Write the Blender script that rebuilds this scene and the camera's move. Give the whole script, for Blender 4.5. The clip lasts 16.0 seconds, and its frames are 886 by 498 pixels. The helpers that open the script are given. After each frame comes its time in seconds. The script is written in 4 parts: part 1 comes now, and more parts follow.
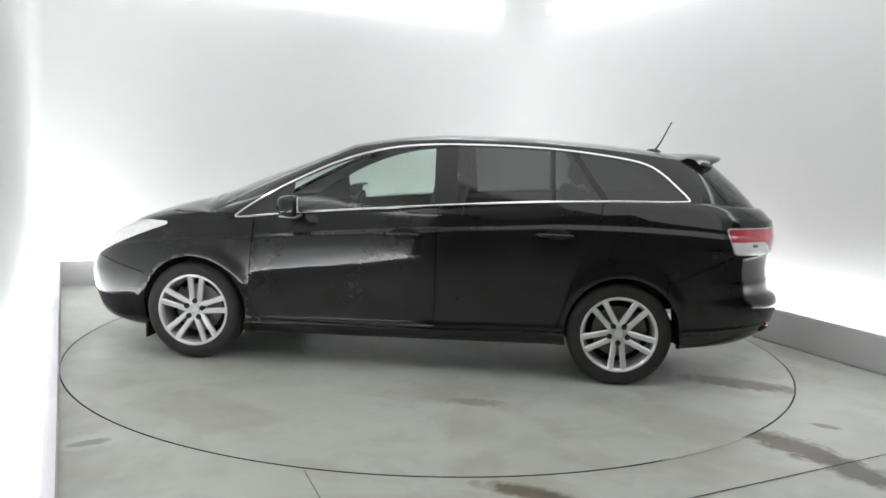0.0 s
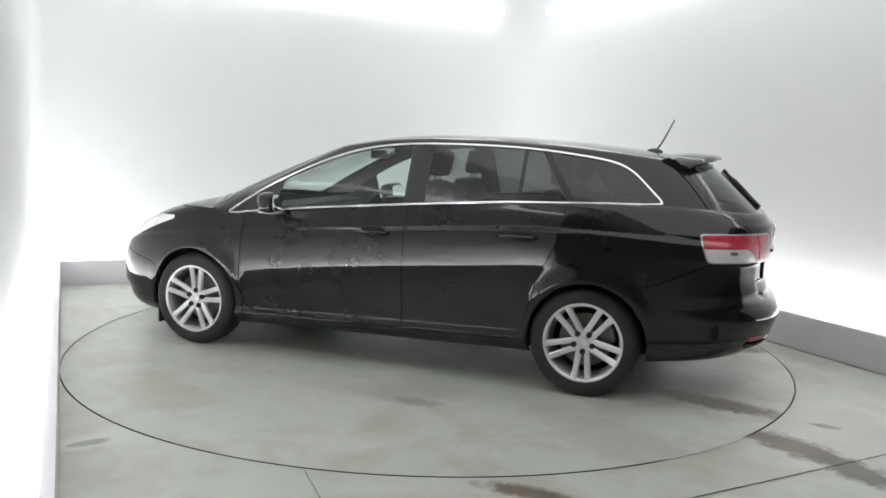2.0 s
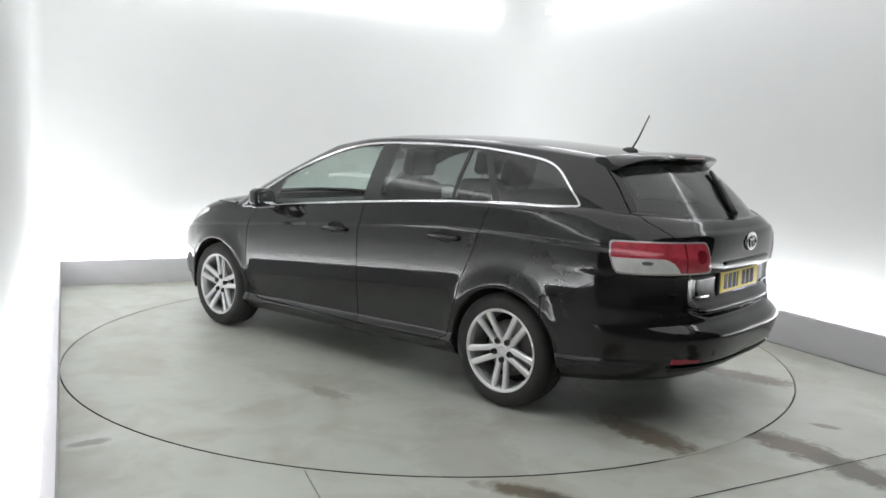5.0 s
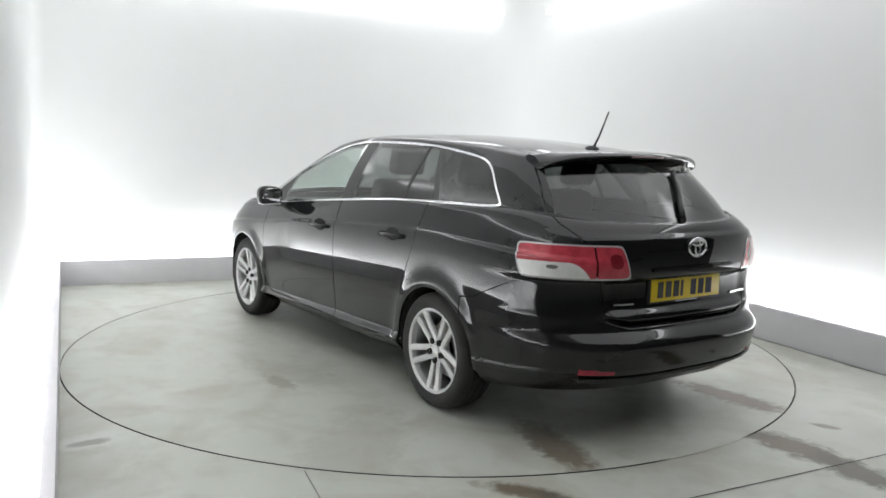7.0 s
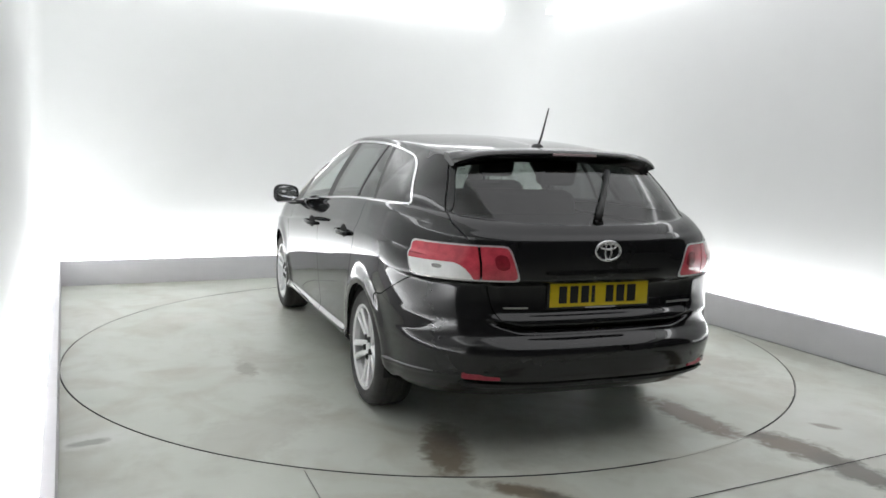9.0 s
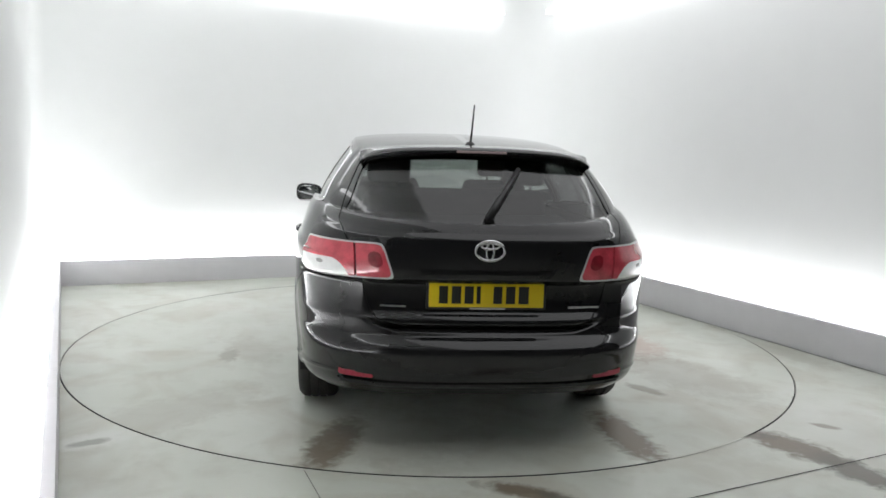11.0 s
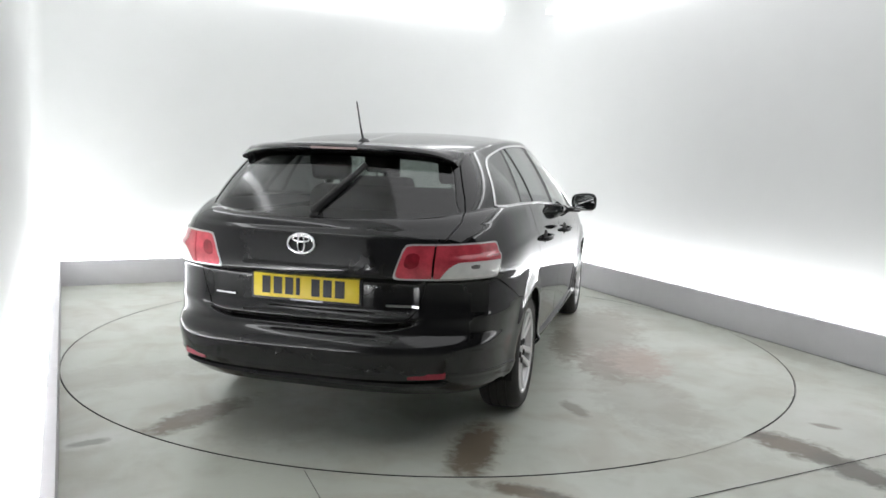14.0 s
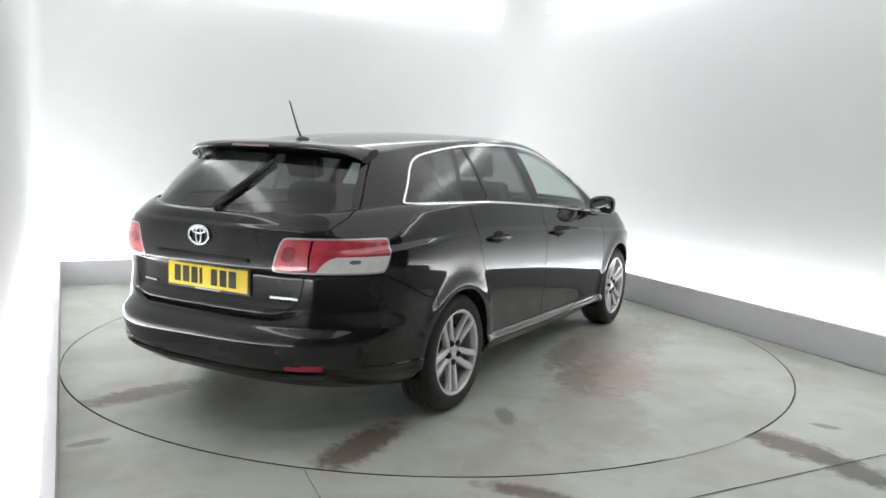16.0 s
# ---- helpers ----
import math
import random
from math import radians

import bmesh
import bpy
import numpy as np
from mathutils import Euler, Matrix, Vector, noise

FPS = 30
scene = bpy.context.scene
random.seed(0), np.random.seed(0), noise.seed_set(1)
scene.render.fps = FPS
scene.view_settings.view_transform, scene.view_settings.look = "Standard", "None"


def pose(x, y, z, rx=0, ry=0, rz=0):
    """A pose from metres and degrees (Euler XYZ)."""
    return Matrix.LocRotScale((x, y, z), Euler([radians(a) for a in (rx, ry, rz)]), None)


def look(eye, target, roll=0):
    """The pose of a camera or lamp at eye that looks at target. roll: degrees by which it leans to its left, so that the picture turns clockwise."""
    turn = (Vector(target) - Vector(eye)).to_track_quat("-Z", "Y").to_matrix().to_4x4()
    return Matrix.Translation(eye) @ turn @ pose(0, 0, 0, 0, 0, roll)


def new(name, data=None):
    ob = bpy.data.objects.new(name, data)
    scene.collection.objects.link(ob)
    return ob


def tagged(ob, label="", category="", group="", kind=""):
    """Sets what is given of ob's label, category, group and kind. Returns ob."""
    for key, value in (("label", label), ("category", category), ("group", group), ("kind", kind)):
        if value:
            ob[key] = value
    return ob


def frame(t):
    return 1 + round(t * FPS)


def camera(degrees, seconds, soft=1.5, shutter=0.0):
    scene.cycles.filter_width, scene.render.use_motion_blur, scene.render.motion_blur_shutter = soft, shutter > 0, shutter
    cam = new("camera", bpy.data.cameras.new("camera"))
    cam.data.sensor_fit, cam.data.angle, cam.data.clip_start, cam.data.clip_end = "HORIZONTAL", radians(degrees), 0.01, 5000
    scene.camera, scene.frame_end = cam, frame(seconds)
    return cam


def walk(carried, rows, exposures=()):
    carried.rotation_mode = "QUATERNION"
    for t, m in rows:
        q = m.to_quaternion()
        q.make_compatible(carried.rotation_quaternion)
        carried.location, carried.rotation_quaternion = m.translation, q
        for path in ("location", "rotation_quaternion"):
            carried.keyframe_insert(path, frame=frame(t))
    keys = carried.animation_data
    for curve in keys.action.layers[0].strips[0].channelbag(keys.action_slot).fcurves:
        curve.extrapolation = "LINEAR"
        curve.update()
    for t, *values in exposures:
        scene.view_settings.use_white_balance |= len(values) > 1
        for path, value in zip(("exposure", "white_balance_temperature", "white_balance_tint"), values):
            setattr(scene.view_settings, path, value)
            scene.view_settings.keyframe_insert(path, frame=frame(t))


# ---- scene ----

# camera: fixed on a stand outside the booth's open front
cam = camera(57.93, 16.0, soft=1.6)
EYE = Vector((0.0, -5.739, 1.414))
AIM = EYE + Vector((0.01098, 0.99186, -0.12683)) * 5.0
walk(cam, [(0.0, look(EYE, AIM, 1.819)), (16.0, look(EYE, AIM, 1.819))], exposures=[(0.0, 0.0), (16.0, 0.0)])

# world: the booth stands in a dim hall
world = bpy.data.worlds.new("world")
scene.world = world
world.use_nodes = True
world.node_tree.nodes["Background"].inputs[0].default_value = (0.5, 0.52, 0.55, 1)
world.node_tree.nodes["Background"].inputs[1].default_value = 0.05
COVE, TOP, PANEL = 23.0, 4.6, 1.30       # strength of the light boxes; PANEL is the added ceiling fill


# ---------------------------------------------------------------- materials
def material(name, colour, rough=0.5, metal=0.0, coat=0.0, noise_scale=0.0, amount=0.0, bump=0.0, emit=0.0, spec=0.5, second=None):
    m = bpy.data.materials.new(name)
    m.use_nodes = True
    nt = m.node_tree
    b = nt.nodes["Principled BSDF"]
    b.inputs["Base Color"].default_value = (*colour, 1)
    b.inputs["Roughness"].default_value = rough
    b.inputs["Metallic"].default_value = metal
    b.inputs["Coat Weight"].default_value = coat
    b.inputs["Coat Roughness"].default_value = 0.035
    b.inputs["Coat IOR"].default_value = 1.5
    b.inputs["Specular IOR Level"].default_value = spec
    if emit:
        b.inputs["Emission Color"].default_value = (*colour, 1)
        b.inputs["Emission Strength"].default_value = emit
    if noise_scale:
        tc = nt.nodes.new("ShaderNodeTexCoord")
        n1 = nt.nodes.new("ShaderNodeTexNoise")
        n1.inputs["Scale"].default_value = noise_scale
        n1.inputs["Detail"].default_value = 6
        nt.links.new(tc.outputs["Object"], n1.inputs["Vector"])
        n2 = nt.nodes.new("ShaderNodeTexNoise")
        n2.inputs["Scale"].default_value = noise_scale * 9
        n2.inputs["Detail"].default_value = 4
        nt.links.new(tc.outputs["Object"], n2.inputs["Vector"])
        ad = nt.nodes.new("ShaderNodeMath")
        ad.operation = "MULTIPLY_ADD"
        ad.inputs[1].default_value = 0.35
        nt.links.new(n2.outputs["Fac"], ad.inputs[0])
        nt.links.new(n1.outputs["Fac"], ad.inputs[2])
        ramp = nt.nodes.new("ShaderNodeValToRGB")
        ramp.color_ramp.elements[0].position = 0.35
        ramp.color_ramp.elements[1].position = 1.0
        lo = second if second else [c * (1 - amount) for c in colour]
        ramp.color_ramp.elements[0].color = (*lo, 1)
        ramp.color_ramp.elements[1].color = (*[min(1, c * (1 + amount * 0.4)) for c in colour], 1)
        nt.links.new(ad.outputs[0], ramp.inputs[0])
        nt.links.new(ramp.outputs[0], b.inputs["Base Color"])
        if bump:
            bp = nt.nodes.new("ShaderNodeBump")
            bp.inputs["Strength"].default_value = bump
            bp.inputs["Distance"].default_value = 0.01
            nt.links.new(n2.outputs["Fac"], bp.inputs["Height"])
            nt.links.new(bp.outputs[0], b.inputs["Normal"])
    return m


def glow(name, colour, strength):
    m = bpy.data.materials.new(name)
    m.use_nodes = True
    nt = m.node_tree
    nt.nodes.remove(nt.nodes["Principled BSDF"])
    e = nt.nodes.new("ShaderNodeEmission")
    e.inputs[0].default_value, e.inputs[1].default_value = (*colour, 1), strength
    nt.links.new(e.outputs[0], nt.nodes["Material Output"].inputs[0])
    return m


def glass(name, tint, ior=1.5, rough=0.02):
    m = bpy.data.materials.new(name)
    m.use_nodes = True
    nt = m.node_tree
    nt.nodes.remove(nt.nodes["Principled BSDF"])
    clear, gloss = nt.nodes.new("ShaderNodeBsdfTransparent"), nt.nodes.new("ShaderNodeBsdfGlossy")
    clear.inputs[0].default_value = (*tint, 1)
    gloss.inputs["Color"].default_value = (1, 1, 1, 1)
    gloss.inputs["Roughness"].default_value = rough
    fr, mix = nt.nodes.new("ShaderNodeLayerWeight"), nt.nodes.new("ShaderNodeMixShader")
    fr.inputs[0].default_value = 0.5
    pw, ma = nt.nodes.new("ShaderNodeMath"), nt.nodes.new("ShaderNodeMath")
    pw.operation, ma.operation = "POWER", "MULTIPLY_ADD"
    pw.inputs[1].default_value = 4.5
    f0 = ((ior - 1) / (ior + 1)) ** 2
    ma.inputs[1].default_value, ma.inputs[2].default_value = 1 - f0, f0
    nt.links.new(fr.outputs["Facing"], pw.inputs[0])
    nt.links.new(pw.outputs[0], ma.inputs[0])
    nt.links.new(ma.outputs[0], mix.inputs[0])
    nt.links.new(clear.outputs[0], mix.inputs[1])
    nt.links.new(gloss.outputs[0], mix.inputs[2])
    nt.links.new(mix.outputs[0], nt.nodes["Material Output"].inputs[0])
    return m


def concrete(name, patches):
    """Grey-green painted concrete with soft dirt and named patches: (x, y, length, width, turn, strength, colour)."""
    m = bpy.data.materials.new(name)
    m.use_nodes = True
    nt = m.node_tree
    L, N = nt.links.new, nt.nodes.new
    b = nt.nodes["Principled BSDF"]
    geo = N("ShaderNodeTexCoord")

    def nz(scale, detail, dist=0.0):
        n = N("ShaderNodeTexNoise")
        n.inputs["Scale"].default_value, n.inputs["Detail"].default_value, n.inputs["Distortion"].default_value = scale, detail, dist
        L(geo.outputs["Object"], n.inputs["Vector"])
        return n.outputs["Fac"]

    def math_node(op, a, c):
        n = N("ShaderNodeMath")
        n.operation = op
        n.use_clamp = op != "SUBTRACT"
        for k, v in enumerate((a, c)):
            if isinstance(v, (int, float)):
                n.inputs[k].default_value = v
            else:
                L(v, n.inputs[k])
        return n.outputs[0]

    def ramp(v, p0, p1, c0, c1):
        n = N("ShaderNodeValToRGB")
        e = n.color_ramp.elements
        e[0].position, e[1].position = p0, p1
        e[0].color, e[1].color = (*c0, 1), (*c1, 1)
        L(v, n.inputs[0])
        return n.outputs[0]

    def blend(f, a, c):
        n = N("ShaderNodeMix")
        n.data_type = "RGBA"
        L(f, n.inputs["Factor"])
        L(a, n.inputs["A"])
        if isinstance(c, tuple):
            n.inputs["B"].default_value = (*c, 1)
        else:
            L(c, n.inputs["B"])
        return n.outputs["Result"]

    col = ramp(nz(0.9, 5, 0.6), 0.35, 0.7, FLOOR_A, FLOOR_B)
    col = blend(ramp(nz(1.7, 7, 1.2), 0.48, 0.70, (0, 0, 0), (0.6, 0.6, 0.6)), col, WORN)
    col = blend(ramp(nz(6, 8), 0.52, 0.78, (0, 0, 0), (0.38, 0.38, 0.38)), col, FLOOR_C)
    col = blend(ramp(nz(2.6, 8, 1.5), 0.60, 0.75, (0, 0, 0), (0.35, 0.35, 0.35)), col, PALE)
    rough_noise = nz(14, 6, 0.8)
    for x, y, length, width, turn, strength, colour in patches:
        mp = N("ShaderNodeMapping")
        mp.vector_type = "TEXTURE"
        mp.inputs["Location"].default_value = (x, y, 0)
        mp.inputs["Rotation"].default_value = (0, 0, radians(turn))
        mp.inputs["Scale"].default_value = (length, width, 1)
        L(geo.outputs["Object"], mp.inputs["Vector"])
        ln = N("ShaderNodeVectorMath")
        ln.operation = "LENGTH"
        L(mp.outputs[0], ln.inputs[0])
        d = math_node("SUBTRACT", ln.outputs["Value"], math_node("MULTIPLY", rough_noise, 1.5))
        f = ramp(d, 0.0, 0.62, (strength,) * 3, (0, 0, 0))
        col = blend(f, col, colour)
    L(col, b.inputs["Base Color"])
    r = ramp(nz(2.2, 6), 0.3, 0.75, (0.30,) * 3, (0.48,) * 3)
    L(r, b.inputs["Roughness"])
    bp = N("ShaderNodeBump")
    bp.inputs["Strength"].default_value, bp.inputs["Distance"].default_value = 0.06, 0.01
    L(nz(35, 5), bp.inputs["Height"])
    L(bp.outputs[0], b.inputs["Normal"])
    return m


FLOOR_A, FLOOR_B, FLOOR_C = (0.49, 0.515, 0.455), (0.565, 0.585, 0.53), (0.34, 0.335, 0.285)
WORN = (0.38, 0.36, 0.295)
BROWN, RUST, DARK, PALE = (0.15, 0.118, 0.082), (0.37, 0.215, 0.17), (0.13, 0.12, 0.10), (0.60, 0.61, 0.57)
# first entry paints extra light on the near right; the rest are stains
FLOOR_PATCHES = [(2.1, -1.75, 0.9, 0.5, -60, 0.45, PALE), (2.55, 0.0, 0.5, 0.10, -65, 0.5, FLOOR_C), (2.3, -0.55, 0.35, 0.16, -55, 0.35, WORN),
                (1.80, -1.95, 0.25, 0.115, -52, 0.95, BROWN), (1.97, -2.26, 0.24, 0.095, -66, 0.95, DARK), (1.66, -1.80, 0.10, 0.05, -20, 0.8, DARK), (2.11, -1.64, 0.06, 0.03, -30, 0.7, BROWN),
                (0.40, -2.56, 0.18, 0.055, -20, 0.95, BROWN), (0.55, -2.62, 0.10, 0.03, -35, 0.8, DARK), (-1.566, -2.13, 0.15, 0.085, 40, 0.8, PALE), (-1.580, -2.16, 0.085, 0.036, 35, 0.85, (0.26, 0.26, 0.23)),
                (-0.2, -2.75, 0.5, 0.12, 10, 0.35, WORN), (1.2, -2.1, 0.4, 0.10, 30, 0.35, WORN)]
DISC_STAINS = [(-2.05, 0.65, 0.32, 0.10, 165, 0.9, BROWN), (-1.98, -0.80, 0.34, 0.10, 5, 0.95, BROWN), (-0.05, -1.42, 0.42, 0.24, 10, 0.55, RUST), (-0.30, -1.25, 0.30, 0.12, 25, 0.6, (0.25, 0.20, 0.15)), (0.26, -0.97, 0.4, 0.1, 10, 0.6, BROWN), (-1.22, -1.19, 0.12, 0.05, 30, 0.6, BROWN), (0.75, -1.15, 0.9, 0.30, 0, 0.55, (0.24, 0.21, 0.165)), (-0.9, -1.55, 0.6, 0.25, 20, 0.35, (0.26, 0.24, 0.2)), (-1.6, 1.5, 0.5, 0.2, -40, 0.3, (0.28, 0.26, 0.22)),
               (-0.3, 1.25, 0.35, 0.14, 20, 0.4, FLOOR_C), (-0.45, 1.38, 0.14, 0.06, 0, 0.5, BROWN), (-1.9, 0.3, 0.4, 0.3, 0, 0.35, FLOOR_C), (1.35, 0.78, 0.4, 0.16, 0, 0.4, FLOOR_C),
               (0.5, 0.6, 0.7, 0.25, 0, 0.3, FLOOR_C)]


M_WALL = material("white_wall_paint", (0.765, 0.775, 0.77), 0.6, noise_scale=0.5, amount=0.04)
M_KERB = material("grey_kerb_paint", (0.71, 0.70, 0.725), 0.5, noise_scale=1.3, amount=0.10)
M_HALL = material("dark_hall_paint", (0.07, 0.07, 0.075), 0.8, noise_scale=0.6, amount=0.2)
M_COVE = glow("cove_diffuser", (0.972, 0.98, 0.995), COVE)
M_TOP = glow("top_diffuser", (0.972, 0.98, 0.995), TOP)
M_PANEL = glow("ceiling_fill_diffuser", (0.972, 0.98, 0.995), PANEL)
M_FLOOR = concrete("painted_concrete", FLOOR_PATCHES)
M_DISC = concrete("turntable_concrete", DISC_STAINS)
M_JOINT = material("pale_joint_filler", (0.17, 0.17, 0.16), 0.8, noise_scale=6, amount=0.3)
M_GAP = material("joint_filler", (0.02, 0.02, 0.02), 0.9)

M_PAINT = material("black_car_paint", (0.0155, 0.0155, 0.0165), 0.4, coat=1.0, noise_scale=3.0, amount=0.2, spec=0.0)
M_SILVER = material("silver_plastic", (0.62, 0.60, 0.61), 0.25, metal=0.3)
M_LIGHTBAR = material("pale_red_lens", (0.40, 0.30, 0.30), 0.2)
M_TRIMBLACK = material("black_plastic", (0.020, 0.020, 0.020), 0.45, noise_scale=20, amount=0.3)
M_GLOSSBLACK = material("gloss_black_trim", (0.005, 0.005, 0.005), 0.08)
M_LINER = material("dark_liner", (0.014, 0.014, 0.014), 0.9)
M_CHROME = material("chrome", (0.82, 0.82, 0.83), 0.12, metal=1.0)
M_ALLOY = material("silver_alloy", (0.82, 0.82, 0.83), 0.24, metal=0.4, noise_scale=8, amount=0.06)
M_DISCBRAKE = material("brake_steel", (0.22, 0.21, 0.20), 0.5, metal=0.6, noise_scale=12, amount=0.3)
# darker copy of the alloy, with the shade behind the spokes in its colour
M_BARREL = material("shaded_alloy", (0.40, 0.40, 0.40), 0.4, metal=0.5, noise_scale=10, amount=0.25)
M_RUBBER = material("tyre_rubber", (0.030, 0.029, 0.028), 0.75, noise_scale=14, amount=0.4, bump=0.2)
M_RED = material("red_lens", (0.66, 0.075, 0.105), 0.14, coat=1.0, noise_scale=18, amount=0.45)
M_DARKRED = material("dark_red_lens", (0.30, 0.02, 0.035), 0.15, coat=1.0, noise_scale=40, amount=0.4)
M_REFLEX = material("red_reflector", (0.36, 0.022, 0.045), 0.22, coat=0.6, noise_scale=60, amount=0.4)
M_CLEARLENS = material("clear_lens", (0.90, 0.90, 0.89), 0.15, coat=1.0, noise_scale=24, amount=0.14)
M_BULB = material("dim_bulb_chrome", (0.34, 0.33, 0.32), 0.25, metal=0.4, noise_scale=40, amount=0.4)
M_YELLOW = material("yellow_plate", (0.80, 0.60, 0.02), 0.35)
M_INK = material("black_ink", (0.012, 0.012, 0.012), 0.5)
M_SEAT = material("grey_seat_cloth", (0.05, 0.05, 0.052), 0.9, noise_scale=30, amount=0.3)
M_CABIN = material("cabin_plastic", (0.035, 0.036, 0.036), 0.7, noise_scale=10, amount=0.2)
M_HEADLINING = material("pale_headlining", (0.30, 0.30, 0.29), 0.9, noise_scale=20, amount=0.1)
M_CLEAR = glass("side_glass", (0.72, 0.80, 0.76))
M_PRIVACY = glass("privacy_glass", (0.25, 0.265, 0.26), 1.66, 0.10)
M_QUARTER = glass("quarter_glass", (0.10, 0.108, 0.105), 1.66, 0.18)
M_MIRROR = material("mirror_glass", (0.85, 0.86, 0.87), 0.02, metal=1.0)


# ---------------------------------------------------------------- helpers
def part(name, bm, mat, parent=None, label=""):
    me = bpy.data.meshes.new(name)
    bm.to_mesh(me)
    bm.free()
    me.materials.append(mat)
    ob = new(name, me)
    if parent is not None:
        ob.parent = parent
    return tagged(ob, label)


def soft(bm, angle=40):
    for f in bm.faces:
        f.smooth = True
    for e in bm.edges:
        if len(e.link_faces) == 2 and e.calc_face_angle(0) > radians(angle):
            e.smooth = False
    return bm


def box_bm(lo, hi, m=None, bevel=0.0, seg=2):
    bm = bmesh.new()
    bmesh.ops.create_cube(bm, size=1)
    for v in bm.verts:
        v.co = Vector([lo[i] + (v.co[i] + 0.5) * (hi[i] - lo[i]) for i in range(3)])
    if bevel:
        bmesh.ops.bevel(bm, geom=bm.edges[:], offset=bevel, segments=seg, affect="EDGES", profile=0.6)
        soft(bm, 50)
    if m is not None:
        bm.transform(m)
    return bm


def lathe(profile, steps, bm=None, closed=False):
    """Turn a profile of (radius, y) round the y axis."""
    bm = bm or bmesh.new()
    rings = []
    for i in range(steps):
        a = 2 * math.pi * i / steps
        rings.append([bm.verts.new((r * math.cos(a), y, r * math.sin(a))) for r, y in profile])
    n = len(profile)
    for i in range(steps):
        p, q = rings[i], rings[(i + 1) % steps]
        for j in range(n if closed else n - 1):
            k = (j + 1) % n
            bm.faces.new((p[j], p[k], q[k], q[j]))
    bmesh.ops.recalc_face_normals(bm, faces=bm.faces)
    return soft(bm, 35)


def tube(points, radius, sides=10, bm=None, taper=1.0):
    bm = bm or bmesh.new()
    pts = [Vector(p) for p in points]
    rings = []
    for i, p in enumerate(pts):
        d = (pts[min(i + 1, len(pts) - 1)] - pts[max(i - 1, 0)]).normalized()
        q = d.to_track_quat("Z", "Y")
        r = radius * (1 + (taper - 1) * i / (len(pts) - 1))
        rings.append([bm.verts.new(p + q @ Vector((r * math.cos(2 * math.pi * k / sides), r * math.sin(2 * math.pi * k / sides), 0))) for k in range(sides)])
    for a, b in zip(rings, rings[1:]):
        for k in range(sides):
            bm.faces.new((a[k], a[(k + 1) % sides], b[(k + 1) % sides], b[k]))
    bm.faces.new(rings[0][::-1])
    bm.faces.new(rings[-1])
    return soft(bm, 50)


def prism(outline, depth, m=None, bevel=0.0):
    """A plate with an outline in x and z and a depth along y."""
    bm = bmesh.new()
    f = bm.faces.new([bm.verts.new((x, 0, z)) for x, z in outline])
    ex = bmesh.ops.extrude_face_region(bm, geom=[f])
    for v in ex["geom"]:
        if isinstance(v, bmesh.types.BMVert):
            v.co.y += depth
    bmesh.ops.recalc_face_normals(bm, faces=bm.faces)
    if bevel:
        bmesh.ops.bevel(bm, geom=bm.edges[:], offset=bevel, segments=2, affect="EDGES")
        soft(bm, 40)
    if m is not None:
        bm.transform(m)
    return bm


# ---------------------------------------------------------------- the booth
TURN = 24.77
ROOM = pose(0, 0, 0, 0, 0, TURN)
LEFT, RIGHT, BACK, FRONT = -2.460, 2.485, 3.0, -3.2     # inner faces of the kerb
GAP, KERB, TOPZ = 0.215, 0.235, 3.22
DISC_R = 2.467
HUB = Vector((-0.0075, 0.028, 0))      # middle of the turntable


def room_box(name, lo, hi, mat, label, kind="structure", bevel=0.0, parent=None):
    ob = part(name, box_bm(lo, hi, ROOM, bevel), mat, parent)
    return tagged(ob, label, "", "", kind) if kind else tagged(ob, label)


def ring_floor():
    bm = bmesh.new()
    n = 160
    inner = [bm.verts.new(((DISC_R + 0.0065) * math.cos(2 * math.pi * i / n) + HUB.x, (DISC_R + 0.0065) * math.sin(2 * math.pi * i / n) + HUB.y, 0)) for i in range(n)]
    mid = [bm.verts.new((v.co.x * 1.6, v.co.y * 1.6, 0)) for v in inner]
    out = [bm.verts.new((v.co.x * 6, v.co.y * 6, 0)) for v in inner]
    low = [bm.verts.new((v.co.x, v.co.y, -0.05)) for v in inner]
    for i in range(n):
        j = (i + 1) % n
        bm.faces.new((inner[i], mid[i], mid[j], inner[j]))
        bm.faces.new((mid[i], out[i], out[j], mid[j]))
        bm.faces.new((inner[j], low[j], low[i], inner[i]))
    bm.normal_update()
    return bm


floor = tagged(part("floor", ring_floor(), M_FLOOR), "grey-green painted concrete floor, worn and stained", "floor", "", "structure")
pit = bmesh.new()
bmesh.ops.create_circle(pit, cap_ends=True, radius=DISC_R + 0.05, segments=120)
for v in pit.verts:
    v.co += HUB + Vector((0, 0, -0.05))
tagged(part("floor_pit", pit, M_GAP), "dark shallow pit under the turntable", "floor", "", "structure")

